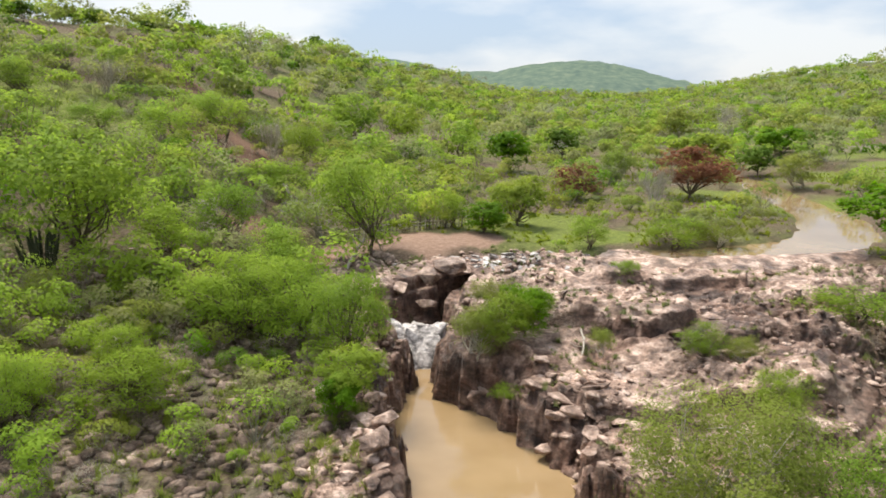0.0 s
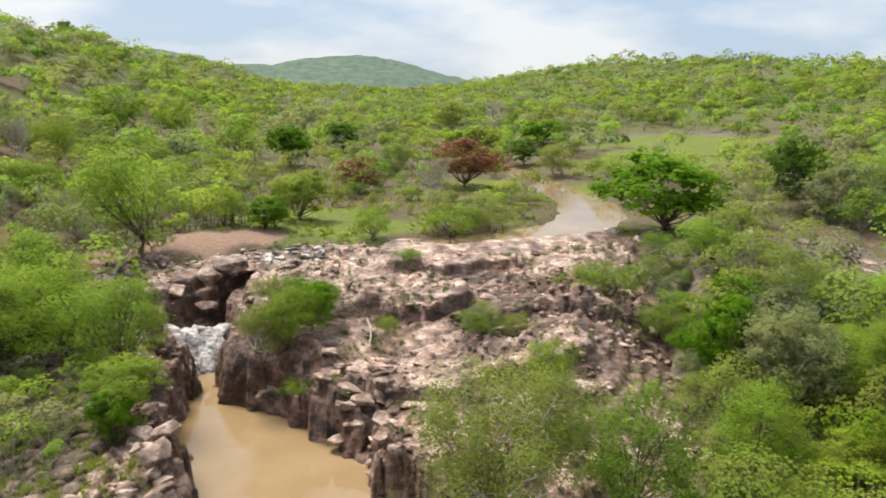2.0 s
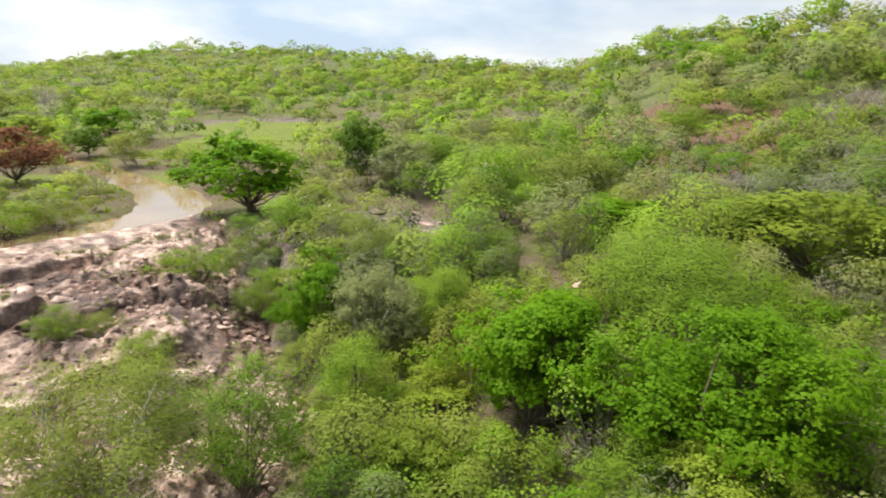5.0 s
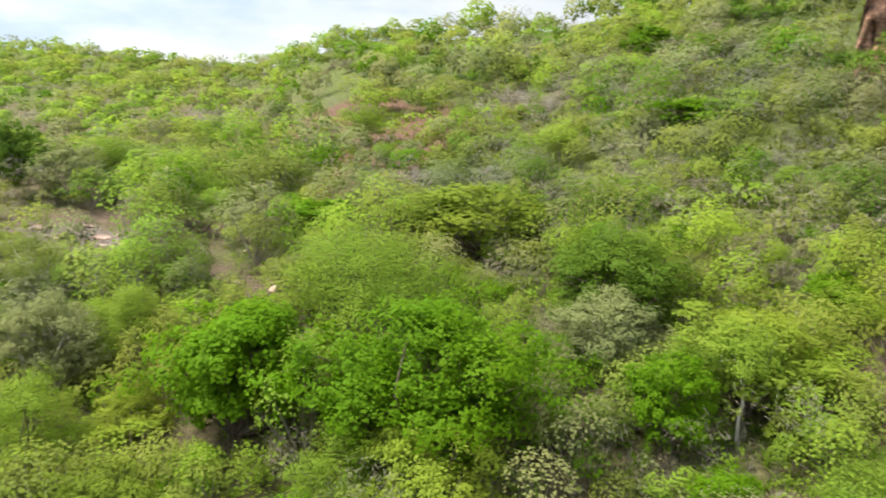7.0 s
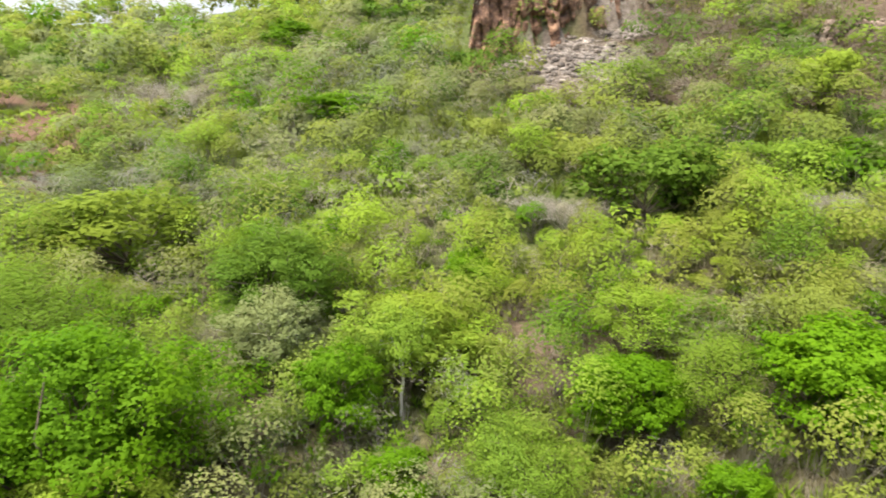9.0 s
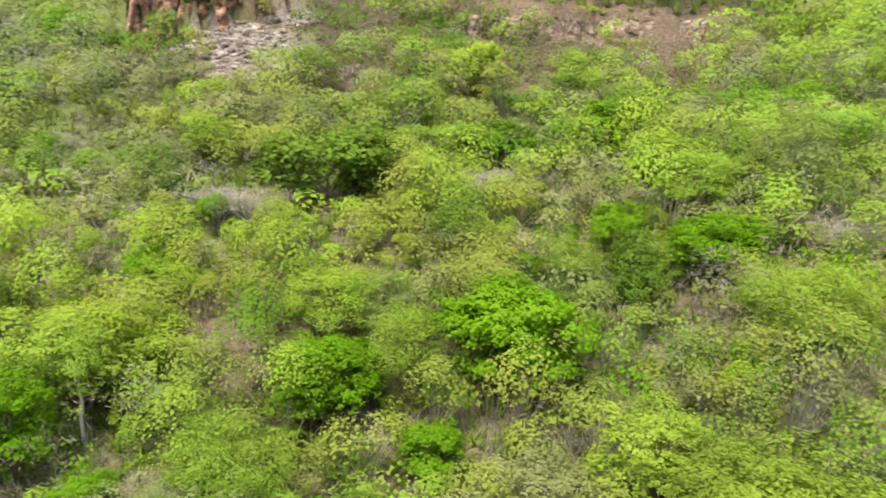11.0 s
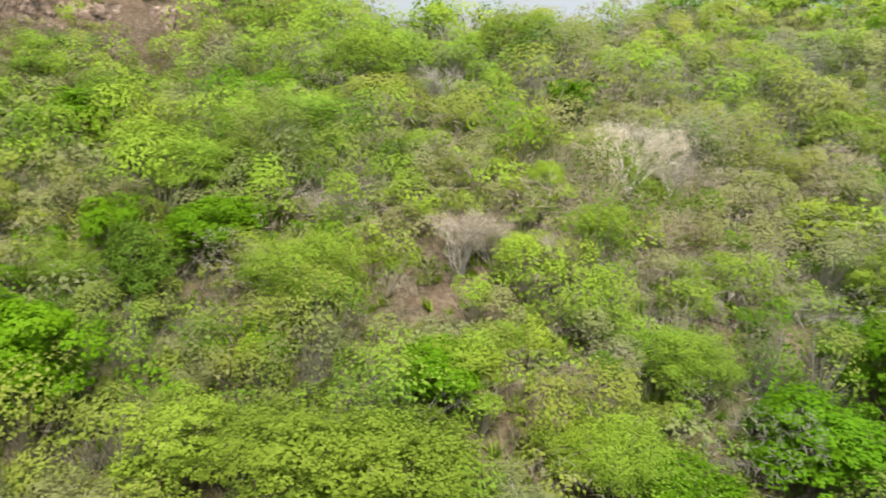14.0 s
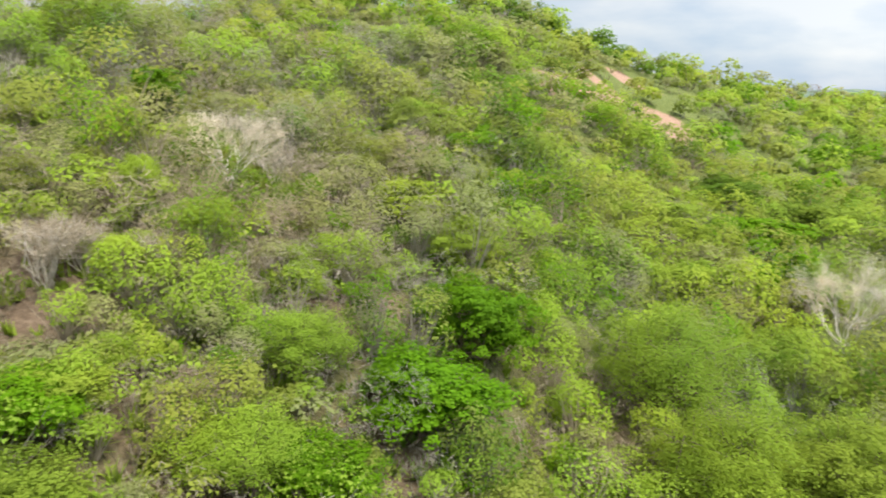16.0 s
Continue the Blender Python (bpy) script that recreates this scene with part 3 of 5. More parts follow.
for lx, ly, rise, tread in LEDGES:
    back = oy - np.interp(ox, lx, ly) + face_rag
    stain_shade = np.maximum(stain_shade, 0.95 * smooth(-1.1, -0.5, back) * smooth(0.25, 0.05, back) * smooth(lx[0] - 0.6, lx[0] + 0.6, ox) * smooth(lx[-1] + 0.6, lx[-1] - 0.6, ox))
rock_shelf = new("rock_outcrop", mesh_of("rock_outcrop", np.stack([ox, oy, oz], -1).reshape(-1, 3)[used], inverse.reshape(-1, 4), ROCK, [("stain_shade", np.clip(stain_shade, 0, 1).ravel()[used])]))
tagged(rock_shelf, "bare pinkish brown bedrock shelf, cracked and bedded", "rock outcrop", kind="structure")


# ---- water ----
def ribbon(name, line, level, mat, extra, label):
    pts = [Vector((a, b, 0)) for a, b, _ in line]
    bm = bmesh.new()
    rows = []
    for i, (a, b, w) in enumerate(line):
        t = (pts[min(i + 1, len(pts) - 1)] - pts[max(i - 1, 0)]).normalized()
        s = Vector((t.y, -t.x, 0)) * (w + extra)
        rows.append([bm.verts.new(pts[i] + s * k + Vector((0, 0, level))) for k in (1, 0, -1)])
    for a, b in zip(rows, rows[1:]):
        for k in range(2):
            bm.faces.new((a[k], a[k + 1], b[k + 1], b[k]))
    bmesh.ops.recalc_face_normals(bm, faces=bm.faces)
    me = bpy.data.meshes.new(name)
    bm.to_mesh(me)
    bm.free()
    me.materials.append(mat)
    return tagged(new(name, me), label, "water", kind="structure")


ribbon("water_pool", CHANNEL, POOL_LEVEL, WATER, 1.6, "still muddy brown pool below the rocks")
ribbon("water_river", RIVER, RIVER_LEVEL, WATER, 0.8, "muddy brown creek winding through the valley")

# ---- plants ----
OUTWARD = []


def leaf_quads(rng, p, out, size, slender=0.6, lift=0.6, scatter=0.5):
    """Rhombic leaf sprays at the places p, facing about the ways out."""
    n = out * 0.9 + np.array([0, 0, lift * 0.6]) + rng.normal(0, scatter * 0.8, p.shape)
    n /= np.linalg.norm(n, axis=1)[:, None] + 1e-9
    u = np.cross(n, rng.normal(0, 1, p.shape))
    u /= np.linalg.norm(u, axis=1)[:, None] + 1e-9
    v = np.cross(n, u) * slender
    s = (size * rng.uniform(0.6, 1.4, len(p)))[:, None]
    OUTWARD.append(np.repeat(out * 0.8 + np.array([0, 0, 0.45]), 3, 0))
    verts = np.stack([p + u * s, p + v * s - u * s * 0.4, p - v * s - u * s * 0.4], 1).reshape(-1, 3)
    return verts, np.arange(len(verts)).reshape(-1, 3)


def ball(rng, n, down=-1.0):
    """Ways spread evenly over the sphere above the height down."""
    z = rng.uniform(down, 1, n)
    a = rng.uniform(0, 2 * math.pi, n)
    r = np.sqrt(1 - z * z)
    return np.stack([r * np.cos(a), r * np.sin(a), z], 1)


def tube(points, radii, sides=5):
    """A tapered limb along points."""
    points = np.asarray(points, float)
    t = np.gradient(points, axis=0)
    t /= np.linalg.norm(t, axis=1)[:, None] + 1e-9
    a = np.cross(t, [0.31, 0.95, 0.07])
    a /= np.linalg.norm(a, axis=1)[:, None] + 1e-9
    b = np.cross(t, a)
    k = np.arange(sides) * 2 * math.pi / sides
    ring = points[:, None] + np.asarray(radii)[:, None, None] * (np.cos(k)[None, :, None] * a[:, None] + np.sin(k)[None, :, None] * b[:, None])
    return ring.reshape(-1, 3), lattice(len(points), sides, closed=True)


def joined(pieces):
    verts, quads, base = [], [], 0
    for v, q in pieces:
        verts.append(v)
        quads.append(q + base)
        base += len(v)
    return np.concatenate(verts), np.concatenate(quads)


def limb(rng, a, b, ra, rb, sides=5, bend=0.12, steps=5):
    a, b = np.asarray(a, float), np.asarray(b, float)
    u = np.linspace(0, 1, steps)[:, None]
    length = np.linalg.norm(b - a)
    sway = rng.normal(0, bend, 3) * length
    return tube(a + (b - a) * u + np.sin(u * math.pi) * sway + rng.normal(0, 0.02, (steps, 3)) * length * (u > 0) * (u < 1), ra + (rb - ra) * u[:, 0] ** 0.8, sides)


def tree_parts(seed, h, w, form, leaves, leaf, clumps, twigs=3):
    """Trunk and crown of a tree h high and w wide. form: round, flat, airy or tall."""
    rng = np.random.default_rng(seed)
    low = {"round": 0.0, "flat": 0.2, "airy": 0.04, "tall": 0.04, "mast": 0.5}[form]
    mid, rise = h * (low + 1) / 2, h * (1 - low) / 2
    ways = ball(rng, clumps, {"round": -0.8, "flat": -0.1, "airy": -0.8, "tall": -0.9, "mast": -0.6}[form])
    reach = rng.uniform(0.45, 0.92, clumps) ** 0.8
    lop = 1 + 0.18 * np.sin(np.arctan2(ways[:, 1], ways[:, 0]) * 2 + rng.uniform(0, 6))
    size = {"round": 0.18, "flat": 0.2, "airy": 0.19, "tall": 0.22, "mast": 0.2}[form] * w * rng.uniform(0.65, 1.3, clumps)
    centre = ways * reach[:, None] * np.stack([lop * w / 2, lop * w / 2, np.full(clumps, rise)], 1) * 0.86 + np.array([0, 0, mid])
    sprays = clumps * (16 if form == "round" else 9)
    home = rng.choice(clumps, sprays, p=size ** 2 / (size ** 2).sum())
    aim = ball(rng, sprays, -0.15 if form == "round" else -0.6)
    squash = np.array([1, 1, {"round": 0.85, "flat": 0.55, "airy": 0.8, "tall": 0.9, "mast": 0.7}[form]])
    spray = centre[home] + aim * (size[home] * rng.uniform(0.55, 1.0, sprays))[:, None] * squash
    pick = rng.integers(0, sprays, leaves)
    way = ball(rng, leaves, -0.8)
    fill = rng.uniform(0.5, 1.0, leaves)
    wide = (0.055 if form == "round" else 0.072 if form != "airy" else 0.09) * w * rng.uniform(0.7, 1.4, sprays)
    p = spray[pick] + way * (wide[pick] * fill)[:, None] * np.array([1, 1, 0.8])
    way = way * 0.4 + aim[pick] * 0.7 + ways[home[pick]] * 0.25
    crown = leaf_quads(rng, p, way, leaf, 0.62 if form != "airy" else 0.5)
    stems = 1 if form in ("round", "tall", "mast") else rng.integers(2, 4)
    girth = 0.016 * h + 0.006 * w
    pieces, forks = [], []
    for s in range(stems):
        a = rng.uniform(0, 2 * math.pi)
        root = np.array([math.cos(a), math.sin(a), 0]) * (0.0 if stems == 1 else girth * 1.3)
        fork = np.array([math.cos(a), math.sin(a), 0]) * w * (0.03 if stems == 1 else 0.1) + np.array([0, 0, h * (low + 0.08)])
        pieces.append(limb(rng, root - np.array([0, 0, 0.35]), fork, girth * 1.15, girth * 0.75, 7, 0.05, 6))
        forks.append(fork)
    order = np.argsort(-size)[: max(7, clumps // 2)]
    for k in order:
        f = forks[rng.integers(len(forks))]
        pieces.append(limb(rng, f, centre[k], girth * 0.5, girth * 0.1, 4, 0.12, 4))
        for _ in range(twigs):
            e = centre[k] + ball(rng, 1)[0] * size[k] * 0.8
            pieces.append(limb(rng, f + (centre[k] - f) * rng.uniform(0.5, 0.9), e, girth * 0.18, girth * 0.05, 3, 0.1, 3))
    return joined(pieces), crown


def bare_parts(seed, h, w, twigs):
    """A leafless, much forked small tree: limbs, and a haze of twigs."""
    rng = np.random.default_rng(seed)
    pieces, ends = [], []
    for _ in range(13):
        a, spread = rng.uniform(0, 2 * math.pi), rng.uniform(0.1, 0.7)
        tip = np.array([math.cos(a) * spread * w / 2, math.sin(a) * spread * w / 2, h * rng.uniform(0.55, 0.8)])
        pieces.append(limb(rng, (0, 0, -0.3), tip, 0.009 * h, 0.0035 * h, 4, 0.05, 5))
        for _ in range(5):
            base = tip * rng.uniform(0.4, 1.0)
            end = base + np.array([math.cos(a), math.sin(a), 0]) * w * 0.1 + ball(rng, 1, 0.1)[0] * np.array([w * 0.16, w * 0.16, h * 0.28])
            pieces.append(limb(rng, base, end, 0.003 * h, 0.0013 * h, 3, 0.07, 3))
            for _ in range(4):
                b2 = base + (end - base) * rng.uniform(0.2, 1)
                e2 = b2 + ball(rng, 1, 0.0)[0] * np.array([w * 0.12, w * 0.12, h * 0.2])
                pieces.append(limb(rng, b2, e2, 0.0018 * h, 0.0009 * h, 3, 0.08, 2))
                ends.append((b2, e2))
    e = np.array(ends)
    pick = rng.integers(len(e), size=twigs)
    p = e[pick, 0] + (e[pick, 1] - e[pick, 0]) * rng.uniform(0.2, 1.1, (twigs, 1)) + rng.normal(0, 0.025 * w, (twigs, 3))
    return joined(pieces), leaf_quads(rng, p, ball(rng, twigs), 0.05 * w, 0.03, 0.2, 1.0)


def dead_parts(seed, h, w):
    """A dead, bleached tree: a short trunk, rising limbs that fork again and again into fine twigs."""
    rng = np.random.default_rng(seed)
    fork = np.array([0.0, 0.0, h * 0.1])
    pieces, fine, ends = [limb(rng, (0, 0, -0.4), fork, 0.011 * h, 0.009 * h, 7, 0.03, 5)], [], []

    def grow(start, way, length, girth, level):
        end = start + way * length
        piece = limb(rng, start, end, girth, girth * 0.6, 6 if level < 2 else 3, 0.06, 5 if level < 3 else 3)
        (pieces if level < 3 else fine).append(piece)
        if level >= 4:
            ends.append((start, end))
        if level == 5:
            return
        for _ in range(3):
            turn = way + rng.normal(0, 0.27, 3) + np.array([0, 0, 0.06])
            grow(start + (end - start) * rng.uniform(0.55, 1.0), turn / np.linalg.norm(turn), length * rng.uniform(0.58, 0.78), girth * 0.55, level + 1)

    for k in range(10):
        a = k * 0.628 + rng.uniform(-0.3, 0.3)
        way = np.array([math.cos(a) * 0.7 * w / h, math.sin(a) * 0.7 * w / h, rng.uniform(0.55, 1.8)])
        grow(fork * rng.uniform(0.7, 1), way / np.linalg.norm(way), h * 0.33, 0.0058 * h, 1)
    e = np.array(ends)
    pick = rng.integers(len(e), size=5600)
    p = e[pick, 0] + (e[pick, 1] - e[pick, 0]) * rng.uniform(0.1, 1.3, (5600, 1)) + rng.normal(0, 0.02 * w, (5600, 3))
    haze = leaf_quads(rng, p, ball(rng, 5600, 0.2), 0.045 * w, 0.022, 0.2, 0.9)
    return joined(pieces), joined([(v, np.concatenate([q[:, [0, 1, 2]], q[:, [0, 2, 3]]])) for v, q in fine] + [haze])


FORM = {"bright": "round", "fresh": "airy", "lime": "round", "olive": "airy", "grey": "round", "deep": "tall", "rust": "round", "pale": "round", "mast": "mast"}
KIND_LABEL = {
    "bright": "dense bright green leafy tree on the dry hillside", "fresh": "airy fresh green tree with a brown forked trunk",
    "lime": "spreading yellow-green tree with a flat layered crown", "olive": "thin olive green tree with fine leaves and grey stems",
    "grey": "small grey-green tree with a rounded dry crown", "deep": "dark green tree with a tall dense crown",
    "rust": "rust-red withered tree with a flat crown", "twig": "leafless grey tree with many thin forked branches",
    "mast": "slender tree with a bare whitish trunk and small crown",
    "pale": "bare pale grey tree with whitish branches",
}
STOCK = {}


def stock(kind, reach, variant):
    """The shared trunk and crown meshes of a kind, at a fineness that suits its distance: made once at 5 m by 5 m."""
    key = (kind, reach, variant)
    if key not in STOCK:
        seed = 100 + variant * 7 + sum(map(ord, kind)) + 31 * reach
        leaves, leaf, clumps = [(13000, 0.072, 40), (5000, 0.112, 34), (1700, 0.2, 26), (32000, 0.048, 60)][reach]
        if kind == "pale":
            OUTWARD.clear()
            (tv, tq), (cv, cq) = dead_parts(seed, 5.0, 5.0)
            mat, bark = LEAF["pale"], WHITE_BARK
        elif kind == "twig":
            (tv, tq), (cv, cq) = bare_parts(seed, 5.0, 5.0, [3600, 1600, 600, 4000][reach])
            mat, bark = LEAF["twig"], PALE_BARK
        else:
            if FORM[kind] == "airy":
                leaves, leaf = int(leaves * 0.95), leaf * 0.9
            if kind in ("bright", "deep"):
                leaf *= 1.22
            (tv, tq), (cv, cq) = tree_parts(seed, 5.0, 5.0, FORM[kind], leaves, leaf, clumps, [3, 1, 0, 3][reach])
            mat, bark = LEAF["fresh" if kind == "mast" else kind], BARK if kind not in ("grey", "olive", "mast") else WHITE_BARK if kind == "mast" else PALE_BARK
        layers = [("outward", OUTWARD[-1])] if kind not in ("pale", "twig") else []
        STOCK[key] = mesh_of("trunk", tv, tq, bark, soft=True), mesh_of("crown", cv, cq, mat, layers)
        OUTWARD.clear()
    return STOCK[key]


TAKEN = []
tree_rng = np.random.default_rng(5)


def stand(kind, x, y, h, w, name="tree", group=""):
    """A tree of a kind, h high and w wide, rooted in the ground at x, y."""
    r = math.hypot(x, y)
    reach = 3 if r < 40 and w > 6.2 else 0 if r < 40 else 1 if r < 90 else 2
    trunk_mesh, crown_mesh = stock(kind, reach, int(tree_rng.integers(3)))
    root = new(name)
    root.empty_display_size = 0.3
    root.matrix_world = Matrix.LocRotScale((x, y, float(height(x, y)) - 0.02), Euler((0, 0, tree_rng.uniform(0, 6.28))), (w / 5, w / 5, h / 5))
    for part_name, me in (("trunk", trunk_mesh), ("crown", crown_mesh)):
        ob = new(part_name, me)
        ob.parent = root
    TAKEN.append((x, y, w / 2 * (1.9 if kind == "pale" else 1.0)))
    return tagged(root, KIND_LABEL[kind], "tree", group)


stand("fresh", -15.5, 24.8, 3.3, 3.0)
stand("fresh", -37.4, 66.0, 3.4, 5.3)
stand("deep", -56.0, 100.8, 2.8, 4.5)
stand("fresh", -20.2, 38.8, 8.1, 8.7)
stand("deep", -57.6, 113.9, 2.1, 3.2)
stand("fresh", -29.3, 61.9, 3.1, 4.3)
stand("fresh", -13.8, 29.6, 2.0, 2.7)
stand("deep", -54.6, 118.8, 2.9, 4.6)
stand("fresh", -12.2, 26.6, 2.6, 4.7)
stand("twig", -34.0, 75.1, 4.1, 6.4)
stand("deep", -48.3, 124.0, 1.7, 3.5)
stand("fresh", -16.0, 41.6, 3.3, 4.6)
stand("fresh", -23.1, 61.9, 4.6, 4.7)
stand("fresh", -30.4, 90.2, 4.2, 5.2)
stand("fresh", -14.1, 46.6, 4.0, 5.0)
stand("fresh", -21.6, 72.2, 5.4, 5.3)
stand("fresh", -10.6, 36.1, 2.9, 3.7)
stand("fresh", -29.7, 104.5, 4.1, 5.1)
stand("twig", -41.4, 159.8, 4.3, 5.4)
stand("fresh", -10.2, 42.3, 3.6, 4.9)
stand("twig", -17.1, 73.0, 4.4, 5.3)
stand("fresh", -8.7, 38.8, 3.6, 5.2)
stand("fresh", -13.2, 62.0, 3.8, 4.5)
stand("twig", -39.5, 187.6, 4.0, 6.0)
stand("fresh", -14.0, 72.7, 5.0, 4.2)
stand("deep", -34.2, 200.6, 4.8, 4.8)
stand("olive", -8.9, 52.9, 4.1, 4.7)
stand("lime", -3.4, 26.6, 2.8, 3.0)
stand("bright", -3.8, 25.5, 1.9, 1.8)
stand("fresh", -4.3, 30.9, 4.2, 4.2)
stand("fresh", -7.2, 33.8, 4.5, 5.3)
stand("fresh", -10.2, 34.2, 4.4, 5.6)
stand("fresh", -12.1, 99.1, 7.6, 7.8)
stand("fresh", -5.0, 46.5, 7.3, 5.6)
stand("fresh", -5.9, 111.1, 7.7, 6.9)
stand("lime", -0.7, 71.9, 3.9, 5.0)
stand("fresh", 0.5, 53.3, 2.7, 2.8)
stand("fresh", 2.5, 99.8, 6.3, 7.0)
stand("bright", 3.1, 51.6, 2.4, 3.8)
stand("bright", 9.1, 95.9, 6.1, 6.9)
stand("lime", 5.8, 54.9, 4.0, 4.8)
stand("deep", 18.7, 113.8, 5.3, 5.4)
stand("rust", 13.3, 71.5, 3.8, 5.1)
stand("fresh", 9.7, 47.4, 2.7, 2.9)
stand("olive", 7.2, 31.1, 1.4, 1.3)
stand("olive", 20.0, 84.7, 4.1, 5.0)
stand("fresh", 10.2, 39.5, 1.2, 1.5)
stand("twig", 18.7, 63.8, 4.7, 5.2)
stand("olive", 47.2, 147.2, 7.1, 10.1)
stand("fresh", 15.6, 48.0, 2.4, 4.8)
stand("rust", 24.1, 70.5, 5.3, 7.9)
stand("lime", 37.7, 106.8, 6.1, 9.9)
stand("fresh", 11.6, 30.6, 1.8, 2.2)
stand("olive", 19.0, 49.1, 1.9, 3.8)
stand("twig", 54.9, 140.6, 7.6, 9.9)
stand("olive", 8.3, 19.3, 6.0, 6.4)
stand("olive", 13.3, 30.3, 1.4, 1.6)
stand("deep", 40.7, 93.8, 3.9, 4.8)
stand("bright", 53.2, 115.2, 5.0, 7.5)
stand("olive", 39.5, 80.5, 3.9, 6.5)
stand("fresh", 13.0, 25.9, 2.0, 2.4)
stand("fresh", 21.1, 35.3, 1.9, 5.0)
stand("fresh", 13.3, 19.5, 5.6, 4.2)
stand("bright", 30.8, 45.3, 5.8, 9.1)
stand("fresh", 22.7, 32.6, 2.1, 2.9)
stand("fresh", 27.5, 35.2, 2.9, 3.9)
stand("bright", 21.4, 25.8, 4.3, 3.1)
stand("fresh", 17.9, 19.2, 4.4, 3.2)
stand("deep", 44.8, 48.0, 7.2, 5.9)
stand("olive", 27.3, 28.1, 3.7, 4.4)
stand("grey", 23.0, 23.0, 3.7, 4.1)
stand("grey", 22.2, 22.5, 4.6, 4.2)
stand("grey", 44.6, 42.3, 5.1, 5.3)
stand("lime", 17.7, 15.5, 2.3, 3.9)
stand("lime", 17.1, 14.8, 3.3, 3.1)
stand("fresh", 52.2, 46.2, 4.6, 5.5)
stand("lime", 20.6, 17.4, 2.5, 3.1)
stand("fresh", 24.5, 20.6, 3.8, 3.5)
stand("fresh", 24.7, 20.4, 4.0, 2.7)
stand("grey", 33.1, 25.7, 3.0, 3.7)
stand("olive", 39.2, 29.9, 3.7, 5.1)
stand("olive", 31.5, 22.7, 2.7, 3.7)
stand("bright", 21.5, 13.2, 5.6, 5.3)
stand("bright", 21.4, 13.4, 5.8, 5.7)
stand("olive", 46.8, 27.1, 5.2, 7.7)
stand("bright", 40.9, 20.0, 3.7, 5.1)
stand("fresh", 19.0, 8.2, 3.3, 3.1)
stand("fresh", 65.4, 27.5, 4.5, 4.6)
stand("fresh", 30.2, 11.7, 5.3, 8.8)
stand("fresh", 58.8, 22.5, 2.6, 2.4)
stand("fresh", 93.6, 34.8, 5.3, 6.2)
stand("twig", 54.5, 17.6, 1.6, 6.7)
stand("lime", 43.6, 13.3, 3.6, 6.9)
stand("bright", 22.1, 6.0, 6.7, 8.2)
stand("lime", 19.1, 4.7, 4.0, 4.8)
stand("lime", 41.9, 9.9, 5.1, 10.6)
stand("deep", 134.9, 32.8, 5.2, 3.9)
stand("twig", 69.3, 15.6, 3.6, 5.0)
stand("fresh", 61.5, 12.2, 3.0, 2.5)
stand("twig", 73.6, 14.6, 3.8, 7.6)
stand("twig", 69.9, 10.8, 3.5, 6.1)
stand("fresh", 46.6, 2.5, 2.2, 4.8)
stand("grey", 29.8, 1.2, 3.1, 4.7)
stand("deep", 32.0, 1.0, 5.2, 6.6)
stand("fresh", 43.6, 1.2, 3.0, 4.5)
stand("grey", 28.8, 0.5, 3.8, 4.8)
stand("bright", 77.8, 1.7, 3.9, 5.6)
stand("bright", 25.0, -1.4, 4.3, 3.3)
stand("bright", 55.7, -2.5, 3.2, 6.1)
stand("grey", 35.8, -2.4, 2.0, 2.6)
stand("twig", 36.3, -2.4, 1.6, 2.6)
stand("bright", 21.6, -3.2, 2.8, 2.6)
stand("lime", 29.7, -4.3, 3.1, 5.7)
stand("mast", 26.1, -3.9, 4.3, 2.9)
stand("lime", 27.5, -4.3, 4.3, 6.1)
stand("fresh", 30.8, -6.9, 2.3, 3.4)
stand("bright", 33.0, -7.9, 2.2, 3.0)
stand("fresh", 31.8, -8.4, 2.4, 3.5)
stand("fresh", 43.0, -13.6, 3.3, 4.2)
stand("fresh", 22.5, -7.4, 2.2, 4.2)
stand("fresh", 20.7, -7.1, 3.6, 4.0)
stand("twig", 37.6, -12.3, 1.7, 4.7)
stand("twig", 36.2, -13.9, 2.1, 5.8)
stand("twig", 36.4, -15.6, 1.8, 4.1)
stand("fresh", 50.4, -21.8, 3.8, 6.0)
stand("bright", 22.9, -11.4, 3.4, 4.4)
stand("deep", 36.1, -17.6, 5.2, 7.0)
stand("bright", 23.8, -12.2, 2.6, 4.1)
stand("bright", 22.9, -11.9, 3.2, 3.6)
stand("fresh", 26.4, -13.9, 3.3, 5.4)
stand("grey", 26.4, -15.7, 2.3, 4.5)
stand("fresh", 22.3, -14.6, 3.9, 3.8)
stand("bright", 18.4, -13.1, 2.5, 2.8)
stand("fresh", 36.8, -26.0, 2.7, 5.3)
stand("lime", 43.5, -33.2, 4.3, 5.5)
stand("twig", 31.0, -24.9, 2.4, 4.7)
stand("twig", 30.8, -24.6, 2.4, 5.6)
stand("deep", 35.7, -29.3, 2.1, 5.4)
stand("bright", 19.9, -17.6, 4.5, 5.4)
stand("bright", 19.7, -18.0, 4.5, 5.8)
stand("grey", 14.8, -14.8, 2.4, 4.4)
stand("fresh", 40.2, -39.0, 3.3, 4.4)
stand("fresh", 22.9, -23.5, 2.3, 3.7)
stand("bright", 32.2, -35.0, 2.7, 5.2)
stand("bright", 22.9, -26.2, 3.0, 3.0)
stand("deep", 19.8, -24.4, 3.7, 3.3)
stand("fresh", 27.1, -33.1, 2.8, 6.0)
stand("lime", 13.0, -17.8, 3.3, 4.3)
stand("fresh", 21.9, -31.0, 3.8, 5.4)
stand("bright", 18.7, -27.4, 3.1, 4.0)
stand("bright", 18.3, -27.6, 3.1, 4.0)
stand("fresh", 20.8, -33.1, 2.7, 5.2)
stand("olive", 19.5, -33.7, 4.6, 5.8)
